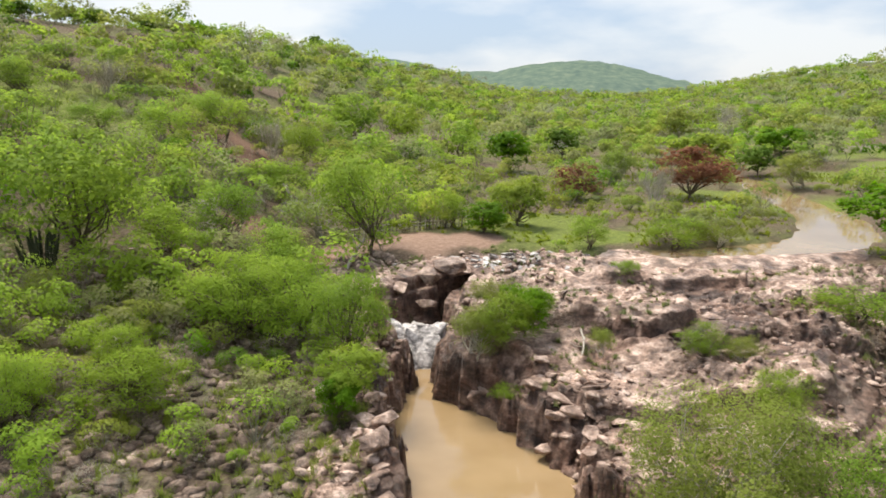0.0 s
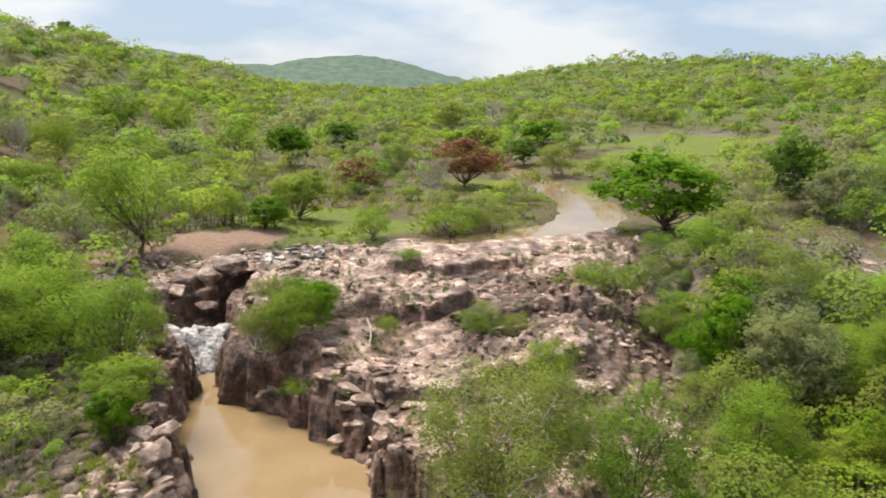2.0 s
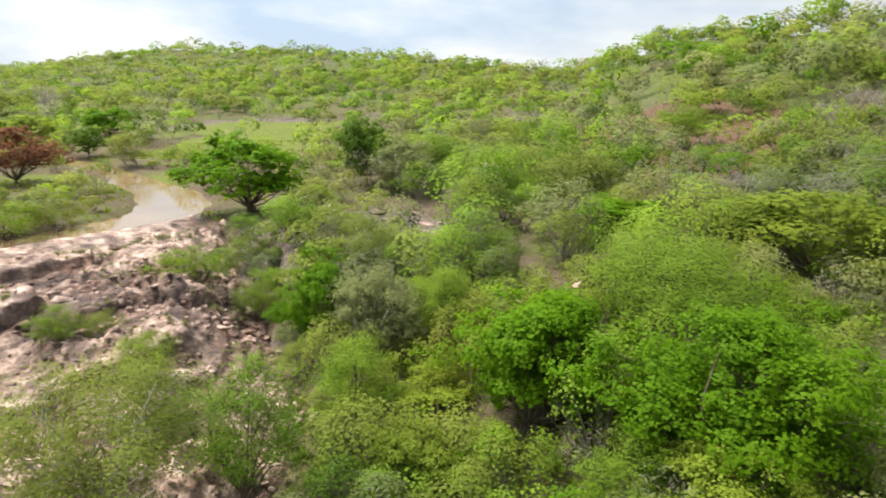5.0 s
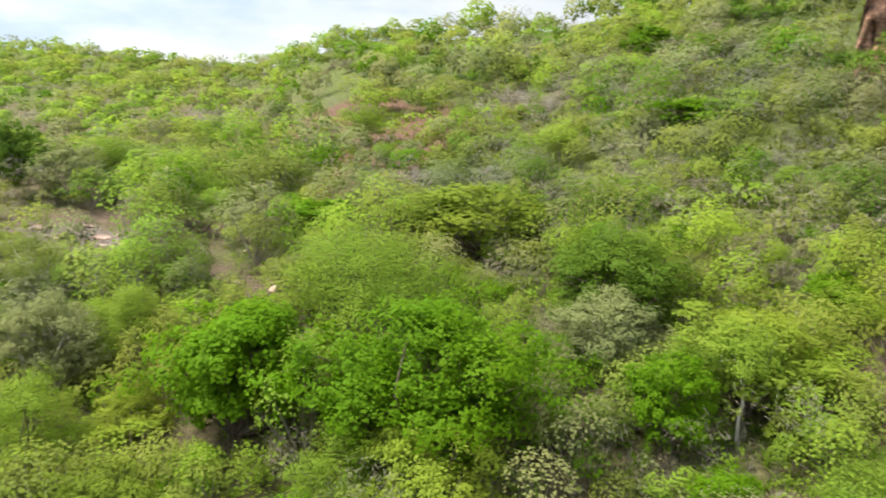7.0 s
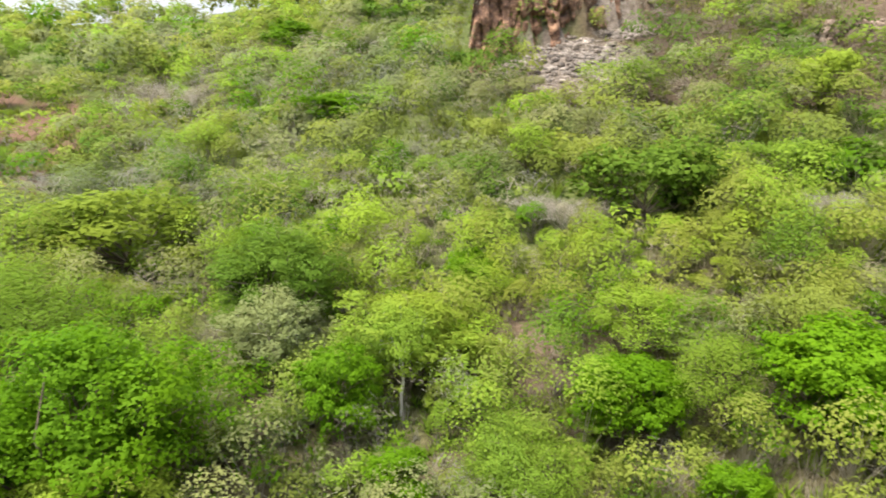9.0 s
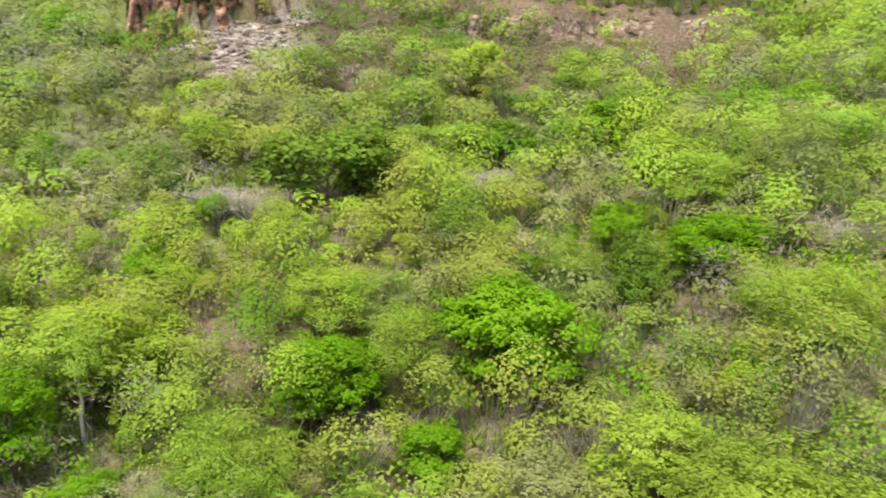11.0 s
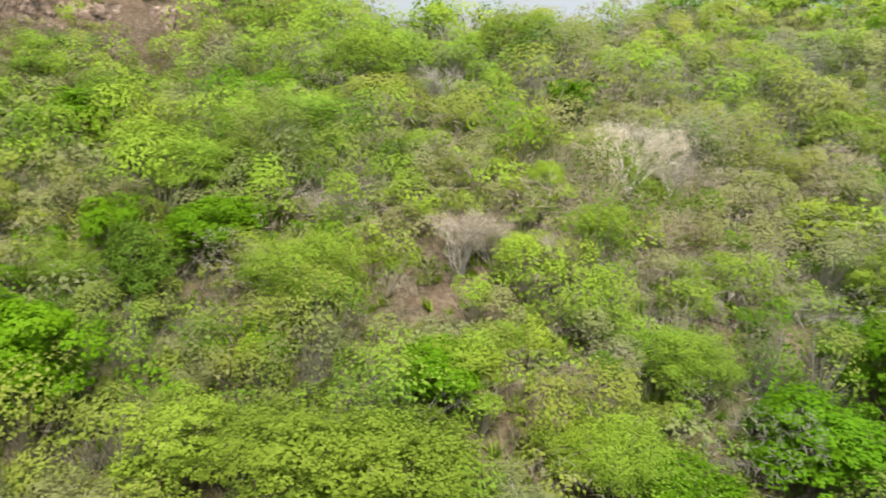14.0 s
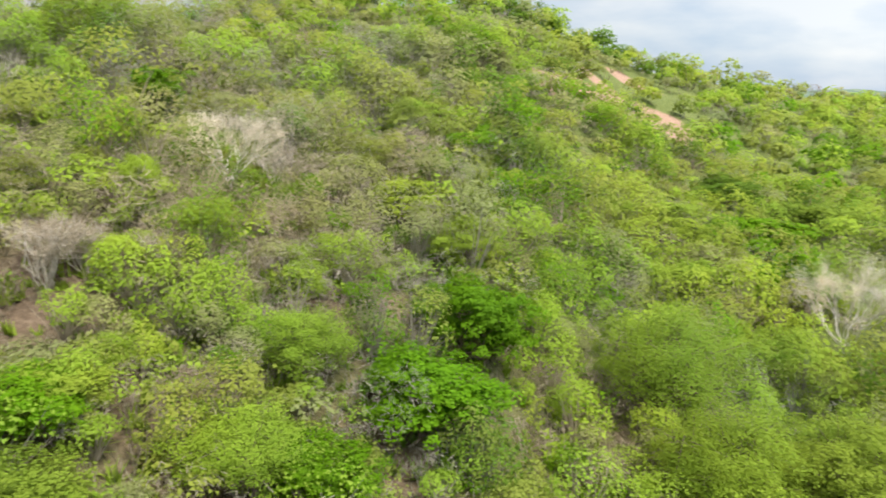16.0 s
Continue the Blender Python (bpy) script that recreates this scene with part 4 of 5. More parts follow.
stand("fresh", 13.6, -25.5, 3.3, 4.7)
stand("fresh", 20.1, -36.5, 4.5, 6.5)
stand("fresh", 12.6, -25.6, 3.5, 4.6)
stand("twig", 14.4, -31.1, 2.0, 3.5)
stand("twig", 14.5, -31.2, 1.9, 4.4)
stand("lime", 7.8, -18.1, 4.0, 7.9)
stand("lime", 7.8, -18.7, 3.2, 6.0)
stand("fresh", 20.0, -47.1, 4.6, 6.0)
stand("twig", 15.0, -47.4, 2.9, 5.0)
stand("bright", 6.7, -22.5, 2.6, 3.2)
stand("olive", 11.0, -35.7, 2.2, 4.4)
stand("lime", 6.8, -23.3, 2.4, 3.9)
stand("twig", 8.2, -30.1, 3.2, 5.0)
stand("twig", 7.5, -31.8, 1.6, 2.9)
stand("twig", 7.1, -31.3, 2.4, 3.1)
stand("fresh", 5.3, -25.7, 1.7, 2.4)
stand("olive", 12.1, -57.0, 5.0, 6.8)
stand("fresh", 11.6, -56.4, 5.4, 6.7)
stand("grey", 3.3, -19.1, 2.1, 2.8)
stand("mast", 5.6, -35.4, 3.0, 2.0)
stand("twig", 4.3, -31.1, 2.3, 3.0)
stand("bright", 6.7, -48.1, 2.7, 4.2)
stand("olive", 7.5, -58.8, 4.7, 4.2)
stand("mast", 2.6, -32.8, 3.0, 2.5)
stand("fresh", 1.1, -21.9, 2.6, 3.9)
stand("pale", 2.1, -40.7, 4.9, 6.1)
stand("fresh", 0.9, -21.6, 3.0, 3.8)
stand("twig", -0.0, -43.8, 2.5, 4.1)
stand("fresh", -1.1, -27.5, 2.7, 3.9)
stand("fresh", -1.5, -27.1, 2.7, 3.4)
stand("fresh", -2.1, -34.2, 2.4, 3.6)
stand("bright", -1.5, -21.5, 2.2, 3.9)
stand("olive", -5.0, -46.4, 2.9, 5.5)
stand("lime", -7.2, -40.2, 3.0, 4.8)
stand("fresh", -11.5, -57.5, 3.1, 5.0)
stand("bright", -5.3, -24.8, 3.3, 5.7)
stand("fresh", -20.9, -79.9, 4.1, 7.1)
stand("lime", -9.7, -36.1, 3.3, 3.6)
stand("bright", -8.7, -29.3, 4.1, 4.8)
stand("olive", -35.4, -87.8, 4.7, 8.1)
stand("fresh", -22.8, -48.7, 3.5, 5.1)
stand("lime", -29.3, -50.5, 3.7, 6.9)
stand("fresh", -17.1, -28.4, 5.9, 7.3)
stand("mast", -26.2, -41.4, 2.9, 2.8)
stand("grey", -28.5, -43.4, 3.5, 4.6)
stand("deep", -44.2, -64.7, 3.8, 6.2)
stand("lime", -16.0, -23.2, 3.0, 5.0)
stand("bright", -39.2, -52.1, 4.0, 7.8)
stand("fresh", -16.3, -21.6, 4.9, 6.7)
stand("fresh", -25.0, -31.4, 3.5, 4.6)
stand("bright", -32.1, -39.6, 5.2, 4.7)
stand("lime", -49.5, -58.8, 4.1, 8.5)
stand("bright", -75.8, -89.2, 4.6, 6.4)
stand("pale", -32.1, -34.9, 6.4, 7.1)
stand("lime", -19.8, -20.4, 4.8, 7.0)
for kind, x, y, h, w in (("fresh", 27.4, 40.2, 1.6, 2.2), ("olive", 26, 37.6, 1.9, 2.6), ("grey", 25.2, 35.2, 1.5, 2.2), ("fresh", 24.2, 33.2, 1.8, 2.4), ("olive", 23.4, 31, 1.4, 2.0), ("bright", 22.3, 29.2, 1.7, 2.3), ("grey", 21.2, 27, 1.6, 2.4), ("olive", 19.9, 25, 1.8, 2.6)):
    tagged(stand(kind, x, y, h, w, "bush"), "green bush at the foot of the rock shelf", "bush", "bushes beside the shelf")
for kind, x, y, h, w in (("olive", 1.6, 31.6, 2.5, 3.0), ("fresh", 3.0, 31.8, 2.7, 3.3), ("bright", 4.0, 33.2, 2.6, 2.7), ("olive", 2.6, 33.7, 2.6, 3.0), ("fresh", 4.6, 34.6, 1.9, 2.4), ("fresh", 2.9, 29.6, 0.9, 1.5)):
    tagged(stand(kind, x, y, h, w, "bush"), "low green bush sprawling over the bare rock", "bush", "bushes on the rock")


# ---- scrub that covers the slopes ----
def fits(x, y, spare=0.55):
    """Whether a plant may grow there: off water, bare rock, and clear of the standing trees."""
    ok = (within(x, y, OUTCROP) < -0.3) & (along(x, y, RIVER)[0] > 1.6) & (along(x, y, CHANNEL)[0] > 1.2) & (along(x, y, DRY_BED)[0] > 0.3)
    ok &= ~((np.hypot(x - 23, y - 46) < 8) & (y < 48))
    for tx, ty, tr in TAKEN:
        ok &= np.hypot(x - tx, y - ty) > tr * spare
    return ok


def scatter(rng, n, r0, r1, b0, b1):
    r = np.sqrt(rng.uniform(r0 * r0, r1 * r1, n))
    b = np.radians(rng.uniform(b0, b1, n))
    return r * np.sin(b), r * np.cos(b)


def openness(x, y):
    """Share of open ground, where few shrubs grow: the meadow, the red bank, the sand bank and the track."""
    r, b = np.hypot(x, y), np.degrees(np.arctan2(x, y)) % 360
    b = np.where(b > 300, b - 360, b)
    meadow = smooth(-3, 3, b) * smooth(44, 36, b) * smooth(41, 46, r - 9 * smooth(24, 30, b)) * smooth(125, 85, r)
    stony = smooth(-40, -34, b) * smooth(-3, -7, b) * smooth(36, 29, r)
    bare = np.maximum(np.maximum(patches(x, y, SANDS + GAPS), patches(x, y, SCREES)), 0.82 * patches(x, y, REDS))
    return np.clip(0.72 * meadow + 0.66 * stony + 0.95 * bare + 0.5 * patches(x, y, GREENS), 0, 1)


SCRUB_KINDS = ["fresh", "bright", "lime", "olive", "grey", "twig", "deep", "brown"]
scrub = {k: [] for k in SCRUB_KINDS}


def mixture(x, y, rng):
    """Which kind of shrub grows where, in drifts."""
    b = np.degrees(np.arctan2(x, y)) % 360
    r = np.hypot(x, y)
    brown = smooth(106, 116, b) * smooth(149, 140, b) * smooth(51, 59, r)
    north = 1 - smooth(45, 65, np.where(b > 300, 0, b))
    grove = smooth(196, 212, b) * smooth(300, 290, b)
    dry = smooth(149, 158, b) * smooth(194, 186, b) * smooth(28, 36, r) * smooth(88, 74, r)
    east = smooth(62, 72, b) * smooth(150, 135, b) * smooth(32, 40, r) * smooth(80, 68, r)
    # cloud shade on the far ridge imitated by dark green bushes
    ridge = smooth(186, 192, b) * smooth(210, 204, b) * smooth(96, 112, r)
    w = np.stack([0.9 - 0.7 * brown + 0.5 * north, 0.16 - 0.1 * brown, 0.08 + 0.6 * grove, 0.95 + 0.3 * north - 0.6 * brown, 0.6 - 0.2 * grove - 0.2 * brown + 0.25 * east, 0.25 + 0.4 * east + 1.15 * dry + 0.35 * north + 0.4 * brown, 0.16 + 5.0 * ridge + 1.1 * smooth(100, 108, b) * smooth(146, 134, b) * smooth(40, 48, r), 0.06 + 2.6 * brown], -1)
    w[..., :7] *= (1 - 0.6 * brown)[..., None]
    for k in range(w.shape[-1]):
        w[..., k] *= smooth(0.3, 0.62, fractal(x, y, 17, 2, 200 + k)) + 0.12
    c = np.cumsum(w, -1)
    return (rng.uniform(0, 1, len(x))[:, None] * c[:, -1:] > c).sum(-1)


def shrubs(seed, n, r0, r1, b0, b1, w0, w1, leaves, leaf, tall=0.8, scatter_by=0.6, only=None):
    rng = np.random.default_rng(seed)
    x, y = scatter(rng, n, r0, r1, b0, b1)
    crest = side_values(np.degrees(np.arctan2(x, y)))[2]
    ok = fits(x, y) & (rng.uniform(0, 1, n) > openness(x, y)) & (np.hypot(x, y) < crest * 1.1 + 6)
    x, y = x[ok], y[ok]
    z = height(x, y)
    kind = mixture(x, y, rng) if only is None else np.full(len(x), SCRUB_KINDS.index(only))
    w = rng.uniform(w0, w1, len(x)) * rng.uniform(0.7, 1.25, len(x))
    h = w * tall * rng.uniform(0.6, 1.35, len(x))
    tone = rng.uniform(-0.12, 0.12, len(x))
    lumps = ball(rng, len(x) * 6, -0.2).reshape(-1, 6, 3)
    for k, name in enumerate(SCRUB_KINDS):
        m = np.where(kind == k)[0]
        if len(m) == 0:
            continue
        count = leaves if name not in ("twig", "brown") else max(60, leaves // 2)
        plant = np.repeat(m, count)
        lump = lumps[plant, rng.integers(0, 6, len(plant))]
        way = ball(rng, len(plant), -0.7) + lump * 0.55
        way /= np.linalg.norm(way, axis=1)[:, None] + 1e-9
        fill = rng.uniform(0.7, 1.05, len(plant))
        p = lump * 0.55 + way * (0.5 * fill)[:, None]
        p = p * np.stack([w[plant] / 2, w[plant] / 2, h[plant] / 2], 1) + np.stack([x[plant], y[plant], z[plant] + h[plant] * 0.5], 1)
        size = leaf * np.sqrt(w[plant] / ((w0 + w1) / 2))
        if name in ("twig", "brown"):
            scrub[name].append((*leaf_quads(rng, p, way * 0.3 + lump * 0.5, size * 2.2, 0.05, 0.7, 0.9), np.repeat(tone[plant], 3), OUTWARD.pop()))
        else:
            scrub[name].append((*leaf_quads(rng, p, way * 0.9 + lump * 0.45, size, 0.62, 0.6, scatter_by), np.repeat(tone[plant], 3), OUTWARD.pop()))
            few = rng.choice(len(plant), len(plant) // 40)
            foot = np.stack([x[plant[few]], y[plant[few]], z[plant[few]]], 1)
            mid = foot + (p[few] - foot) * 0.55
            axis = (p[few] - foot) * 0.5
            side = np.cross(axis, [0.2, 0.9, 0.1])
            side *= (0.012 + 0.006 * w[plant[few]])[:, None] / (np.linalg.norm(side, axis=1)[:, None] + 1e-9)
            sv = np.stack([mid + axis, mid + side - axis, mid - side - axis], 1).reshape(-1, 3)
            scrub["twig"].append((sv, np.arange(len(sv)).reshape(-1, 3), np.repeat(tone[plant[few]], 3), np.zeros((len(sv), 3))))


shrubs(10, 1300, 13, 40, -40, 50, 0.8, 2.6, 520, 0.062, 0.75, 0.5)
shrubs(23, 420, 14, 42, -40, -3, 1.0, 2.2, 130, 0.075, 0.8, 0.6, "twig")
shrubs(11, 1150, 13, 40, 40, 232, 1.4, 3.3, 860, 0.064, 1.0, 0.5)
shrubs(12, 2200, 36, 92, -40, 55, 1.6, 4.2, 270, 0.13, 0.8, 0.35)
shrubs(24, 1300, 14, 41, 46, 232, 1.6, 3.4, 150, 0.1, 0.45, 0.5)
shrubs(25, 2200, 38, 94, 50, 232, 2.2, 4.6, 100, 0.18, 0.45, 0.5)
shrubs(26, 800, 36, 58, 50, 232, 2.2, 4.8, 640, 0.1, 0.9, 0.45)
shrubs(16, 1600, 57, 92, 50, 232, 2.2, 5.2, 290, 0.155, 0.9, 0.45)
shrubs(18, 420, 14, 40, 60, 232, 1.6, 3.2, 110, 0.1, 0.7, 0.5, "twig")
shrubs(19, 300, 38, 80, 60, 104, 2.4, 4.4, 80, 0.14, 0.7, 0.5, "twig")
shrubs(20, 560, 30, 85, 151, 194, 2.2, 4.4, 110, 0.14, 0.7, 0.5, "twig")
shrubs(21, 1500, 53, 100, 108, 147, 2.0, 4.2, 100, 0.15, 0.8, 0.5, "brown")
shrubs(22, 160, 64, 84, 76, 88, 2.2, 4.0, 130, 0.13, 0.8, 0.5, "brown")
shrubs(13, 2500, 85, 230, -42, 62, 2.8, 5.4, 150, 0.27, 0.75, 0.5)
shrubs(17, 2200, 85, 190, 62, 234, 3.0, 6.0, 170, 0.3, 0.85, 0.5)
shrubs(27, 800, 45, 78, -2, 34, 0.6, 1.5, 180, 0.075, 0.8, 0.5)
shrubs(14, 5600, 200, 470, -42, 62, 3.6, 6.6, 46, 0.48, 0.65, 0.6)
shrubs(15, 900, 180, 320, 198, 234, 3.6, 6.5, 44, 0.52, 0.75, 0.5)
SCRUB_LABEL = {"fresh": "fresh green thorn scrub covering the slopes", "bright": "bright green leafy bushes among the trees", "lime": "yellow-green bushes on the slopes",
               "olive": "olive green dry scrub on the slopes", "grey": "grey-green dusty bushes on the slopes", "twig": "leafless grey twigs and stems of dry bushes", "deep": "dark green bushes, thickest on the ridge in place of cloud shade", "brown": "withered brown thicket on the upper slope"}
for name in SCRUB_KINDS:
    v, q = joined([piece[:2] for piece in scrub[name]])
    tones = np.concatenate([piece[2] for piece in scrub[name]])
    tagged(new("scrub_" + name, mesh_of("scrub_" + name, v, q, LEAF[name], [("tone", tones), ("outward", np.concatenate([piece[3] for piece in scrub[name]]))])), SCRUB_LABEL[name], "scrub", kind="stuff")


# ---- stones, cliff and small things ----
def rock_top(x, y):
    """Height of the bare rock's surface."""
    x, y = np.atleast_1d(np.asarray(x, float)), np.atleast_1d(np.asarray(y, float))
    return strata(x, y, height(x, y))


def stone_mesh(seed, mat):
    """A broken, angular stone about 1 m across."""
    rng = np.random.default_rng(seed)
    bm = bmesh.new()
    for _ in range(15):
        v = rng.normal(0, 1, 3)
        v = v / np.abs(v).max() * rng.uniform(0.8, 1.0)
        bm.verts.new(v * np.array([0.5, 0.4, 0.3]))
    hull = bmesh.ops.convex_hull(bm, input=bm.verts)
    bmesh.ops.delete(bm, geom=[g for g in hull["geom_interior"] if isinstance(g, bmesh.types.BMVert)], context="VERTS")
    bmesh.ops.bevel(bm, geom=bm.edges[:], offset=0.025, segments=1, affect="EDGES")
    me = bpy.data.meshes.new("boulder")
    bm.to_mesh(me)
    bm.free()
    me.materials.append(mat)
    return me


STONES = [stone_mesh(300 + k, ROCK) for k in range(8)]
GREY_STONES = [stone_mesh(330 + k, GREY_ROCK) for k in range(5)]
stone_rng = np.random.default_rng(8)


def lay_stone(x, y, size, meshes, label, group, top=None, flat=0.75):
    z = float(rock_top(x, y)[0]) if top is None else top
    ob = new("boulder", meshes[int(stone_rng.integers(len(meshes)))])
    turn = Euler((stone_rng.normal(0, 0.22), stone_rng.normal(0, 0.22), stone_rng.uniform(0, 6.28)))
    ob.matrix_world = Matrix.LocRotScale((x, y, z + size * 0.08), turn, (size * stone_rng.uniform(0.9, 1.5), size, size * flat))
    return tagged(ob, label, "boulder", group)


laid = 0
while laid < 150:
    x, y = stone_rng.uniform(-4.3, 9.6), stone_rng.uniform(17.5, 30)
    d = float(along(np.array([x]), np.array([y]), CHANNEL)[0][0])
    if not 0.1 < d < (4.2 if x > 2 else 1.6) or float(within(np.array([x]), np.array([y]), OUTCROP)[0]) < -0.5:
        continue
    size = stone_rng.uniform(0.35, 1.0) * (1.2 if d < 1.5 else 0.85)
    lay_stone(x, y, size, STONES, "broken pinkish brown rock slab beside the pool", "stones by the pool")
    laid += 1
for k in range(60):
    x, y = stone_rng.uniform(-5.5, 26), stone_rng.uniform(28.5, 45.5)
    if float(within(np.array([x]), np.array([y]), OUTCROP)[0]) > 0.6 and float(along(np.array([x]), np.array([y]), SLOT)[0][0]) > 0.6:
        lay_stone(x, y, stone_rng.uniform(0.25, 0.9), STONES, "loose angular stone on the bare rock shelf", "stones on the shelf", flat=0.6)
wx, wy = np.meshgrid(np.arange(-3.6, 1.2, 0.05), np.arange(35.2, 40.4, 0.05))
bent = (fractal(wx, wy, 1.2, 3, 18) - 0.5) * 0.9
slab, sx, sy, crack = blocks((wx + wy * 0.5) * 0.62 + bent, wy - wx * 0.5 + bent, 0.85, 17)
chip, tx, ty, nick = blocks(wx * 1.2 - bent, wy + bent, 0.3, 16)
wz = -4.35 + 0.62 * np.clip(wy - 35.2 - 0.25 * np.clip(wx + 1, -2, 2), 0, 3.0) - 0.9 * np.clip(wy - 38.9, 0, 9) + (slab - 0.5) * 0.4 + ((slab * 7 % 1) - 0.5) * sx * 0.9 + ((slab * 3 % 1) - 0.3) * sy * 0.9
wz = wz - smooth(0.12, 0, crack) * 0.35 + (chip - 0.5) * 0.08 - smooth(0.1, 0, nick) * 0.06
wet_bed = new("rock_bed", mesh_of("rock_bed", np.stack([wx, wy, wz], -1).reshape(-1, 3), lattice(*wx.shape), GREY_ROCK))
tagged(wet_bed, "wet grey rock steps gleaming in the gorge", "rock bed", kind="structure")
for x, y, z, size in ((-0.9, 40.2, -1.75, 1.1), (0.5, 42.0, -0.1, 2.1), (-0.6, 41.4, -0.5, 1.9), (1.3, 43.2, -0.5, 1.5), (1.7, 40.6, -0.8, 1.3), (-2.6, 40.6, -1.0, 1.6), (-3.6, 38.2, -1.6, 1.4), (-3.4, 35.6, -2.6, 1.5), (-2.9, 33.4, -3.4, 1.3),
                      (-0.1, 42.6, -0.6, 0.9), (1.1, 36.2, -1.6, 1.5), (0.7, 33.6, -3.3, 1.4), (1.9, 31.4, -3.4, 1.6)):
    lay_stone(x, y, size, STONES, "big rounded brown boulder wedged in the gorge", "boulders in the gorge", z, 0.85)
for k in range(70):
    u = stone_rng.uniform(0, 1)
    x, y = 1.5 + stone_rng.normal(0, 1.6) + 5 * u, 41.6 + 4.6 * stone_rng.uniform(0, 1)
    if float(along(np.array([x]), np.array([y]), SLOT)[0][0]) > 0.5:
        lay_stone(x, y, stone_rng.uniform(0.25, 0.7), GREY_STONES, "wet grey stone on the lip of the rock shelf", "wet stones on the lip", flat=0.5)
for k in range(34):
    u = stone_rng.uniform(0, 1)
    i = int(u * 3.99)
    (ax, ay, aw), (bx, by, bw) = DRY_BED[i], DRY_BED[i + 1]
    v = u * 3.99 - i
    x, y = ax + (bx - ax) * v + stone_rng.normal(0, 1.4), ay + (by - ay) * v + stone_rng.normal(0, 1.4)
    lay_stone(x, y, stone_rng.uniform(0.4, 1.3), STONES, "weathered brown boulder in the dry stream bed", "stones of the dry bed", float(height(np.array([x]), np.array([y]))[0]), 0.6)


def rubble(name, label, places, sizes, mat, seed):
    """Many small angular stones in one mesh."""
    rng = np.random.default_rng(seed)
    g = (1 + 5 ** 0.5) / 2
    base = np.array([(-1, g, 0), (1, g, 0), (-1, -g, 0), (1, -g, 0), (0, -1, g), (0, 1, g), (0, -1, -g), (0, 1, -g), (g, 0, -1), (g, 0, 1), (-g, 0, -1), (-g, 0, 1)]) / 1.9
    faces = np.array([(0, 11, 5), (0, 5, 1), (0, 1, 7), (0, 7, 10), (0, 10, 11), (1, 5, 9), (5, 11, 4), (11, 10, 2), (10, 7, 6), (7, 1, 8), (3, 9, 4), (3, 4, 2), (3, 2, 6), (3, 6, 8), (3, 8, 9), (4, 9, 5), (2, 4, 11), (6, 2, 10), (8, 6, 7), (9, 8, 1)])
    n = len(places)
    v = base[None] * rng.uniform(0.65, 1.25, (n, 12, 1)) * rng.uniform((0.4, 0.35, 0.22), (0.75, 0.6, 0.45), (n, 3))[:, None]
    a = rng.uniform(0, 6.28, n)
    c, s = np.cos(a)[:, None], np.sin(a)[:, None]
    v = np.stack([v[..., 0] * c - v[..., 1] * s, v[..., 0] * s + v[..., 1] * c, v[..., 2] + v[..., 0] * rng.normal(0, 0.25, n)[:, None]], -1)
    v = v * sizes[:, None, None] + places[:, None]
    q = (faces[None] + 12 * np.arange(n)[:, None, None]).reshape(-1, 3)
    return tagged(new(name, mesh_of(name, v.reshape(-1, 3), q, mat)), label, "stones", kind="stuff")


def spread(rng, n, x0, x1, y0, y1, ok):
    x, y = rng.uniform(x0, x1, n), rng.uniform(y0, y1, n)
    m = ok(x, y)
    return x[m], y[m]


r1 = np.random.default_rng(21)
x, y = scatter(r1, 3600, 16, 46, -42, -4)
m = (along(x, y, CHANNEL)[0] > 0.6) & (within(x, y, OUTCROP) < 0.5) & (fractal(x, y, 5, 2, 90) > 0.42)
x, y = x[m], y[m]
rubble("slope_rubble", "brown broken stones strewn over the dry slope", np.stack([x, y, height(x, y)], 1), r1.uniform(0.2, 0.9, len(x)) ** 1.3, SLOPE_STONE, 22)
x, y = spread(r1, 5200, 38, 74, -36, -8, lambda a, b: patches(a, b, SCREES) > 0.25)
rubble("scree", "grey-tan scree of angular stones under the cliff", np.stack([x, y, height(x, y)], 1), r1.uniform(0.25, 0.9, len(x)), SCREE, 23)
x, y = spread(r1, 5200, -6.5, 27, 14, 48, lambda a, b: (within(a, b, OUTCROP) > np.where(a > 17, -2.5, 0.2)) & (along(a, b, CHANNEL)[0] > 0.3) & (fractal(a, b, 4, 2, 93) > 0.46))
rubble("shelf_rubble", "small broken stones in the hollows of the rock shelf", np.stack([x, y, rock_top(x, y)], 1), r1.uniform(0.26, 0.62, len(x)) ** 1.7, ROCK, 24)

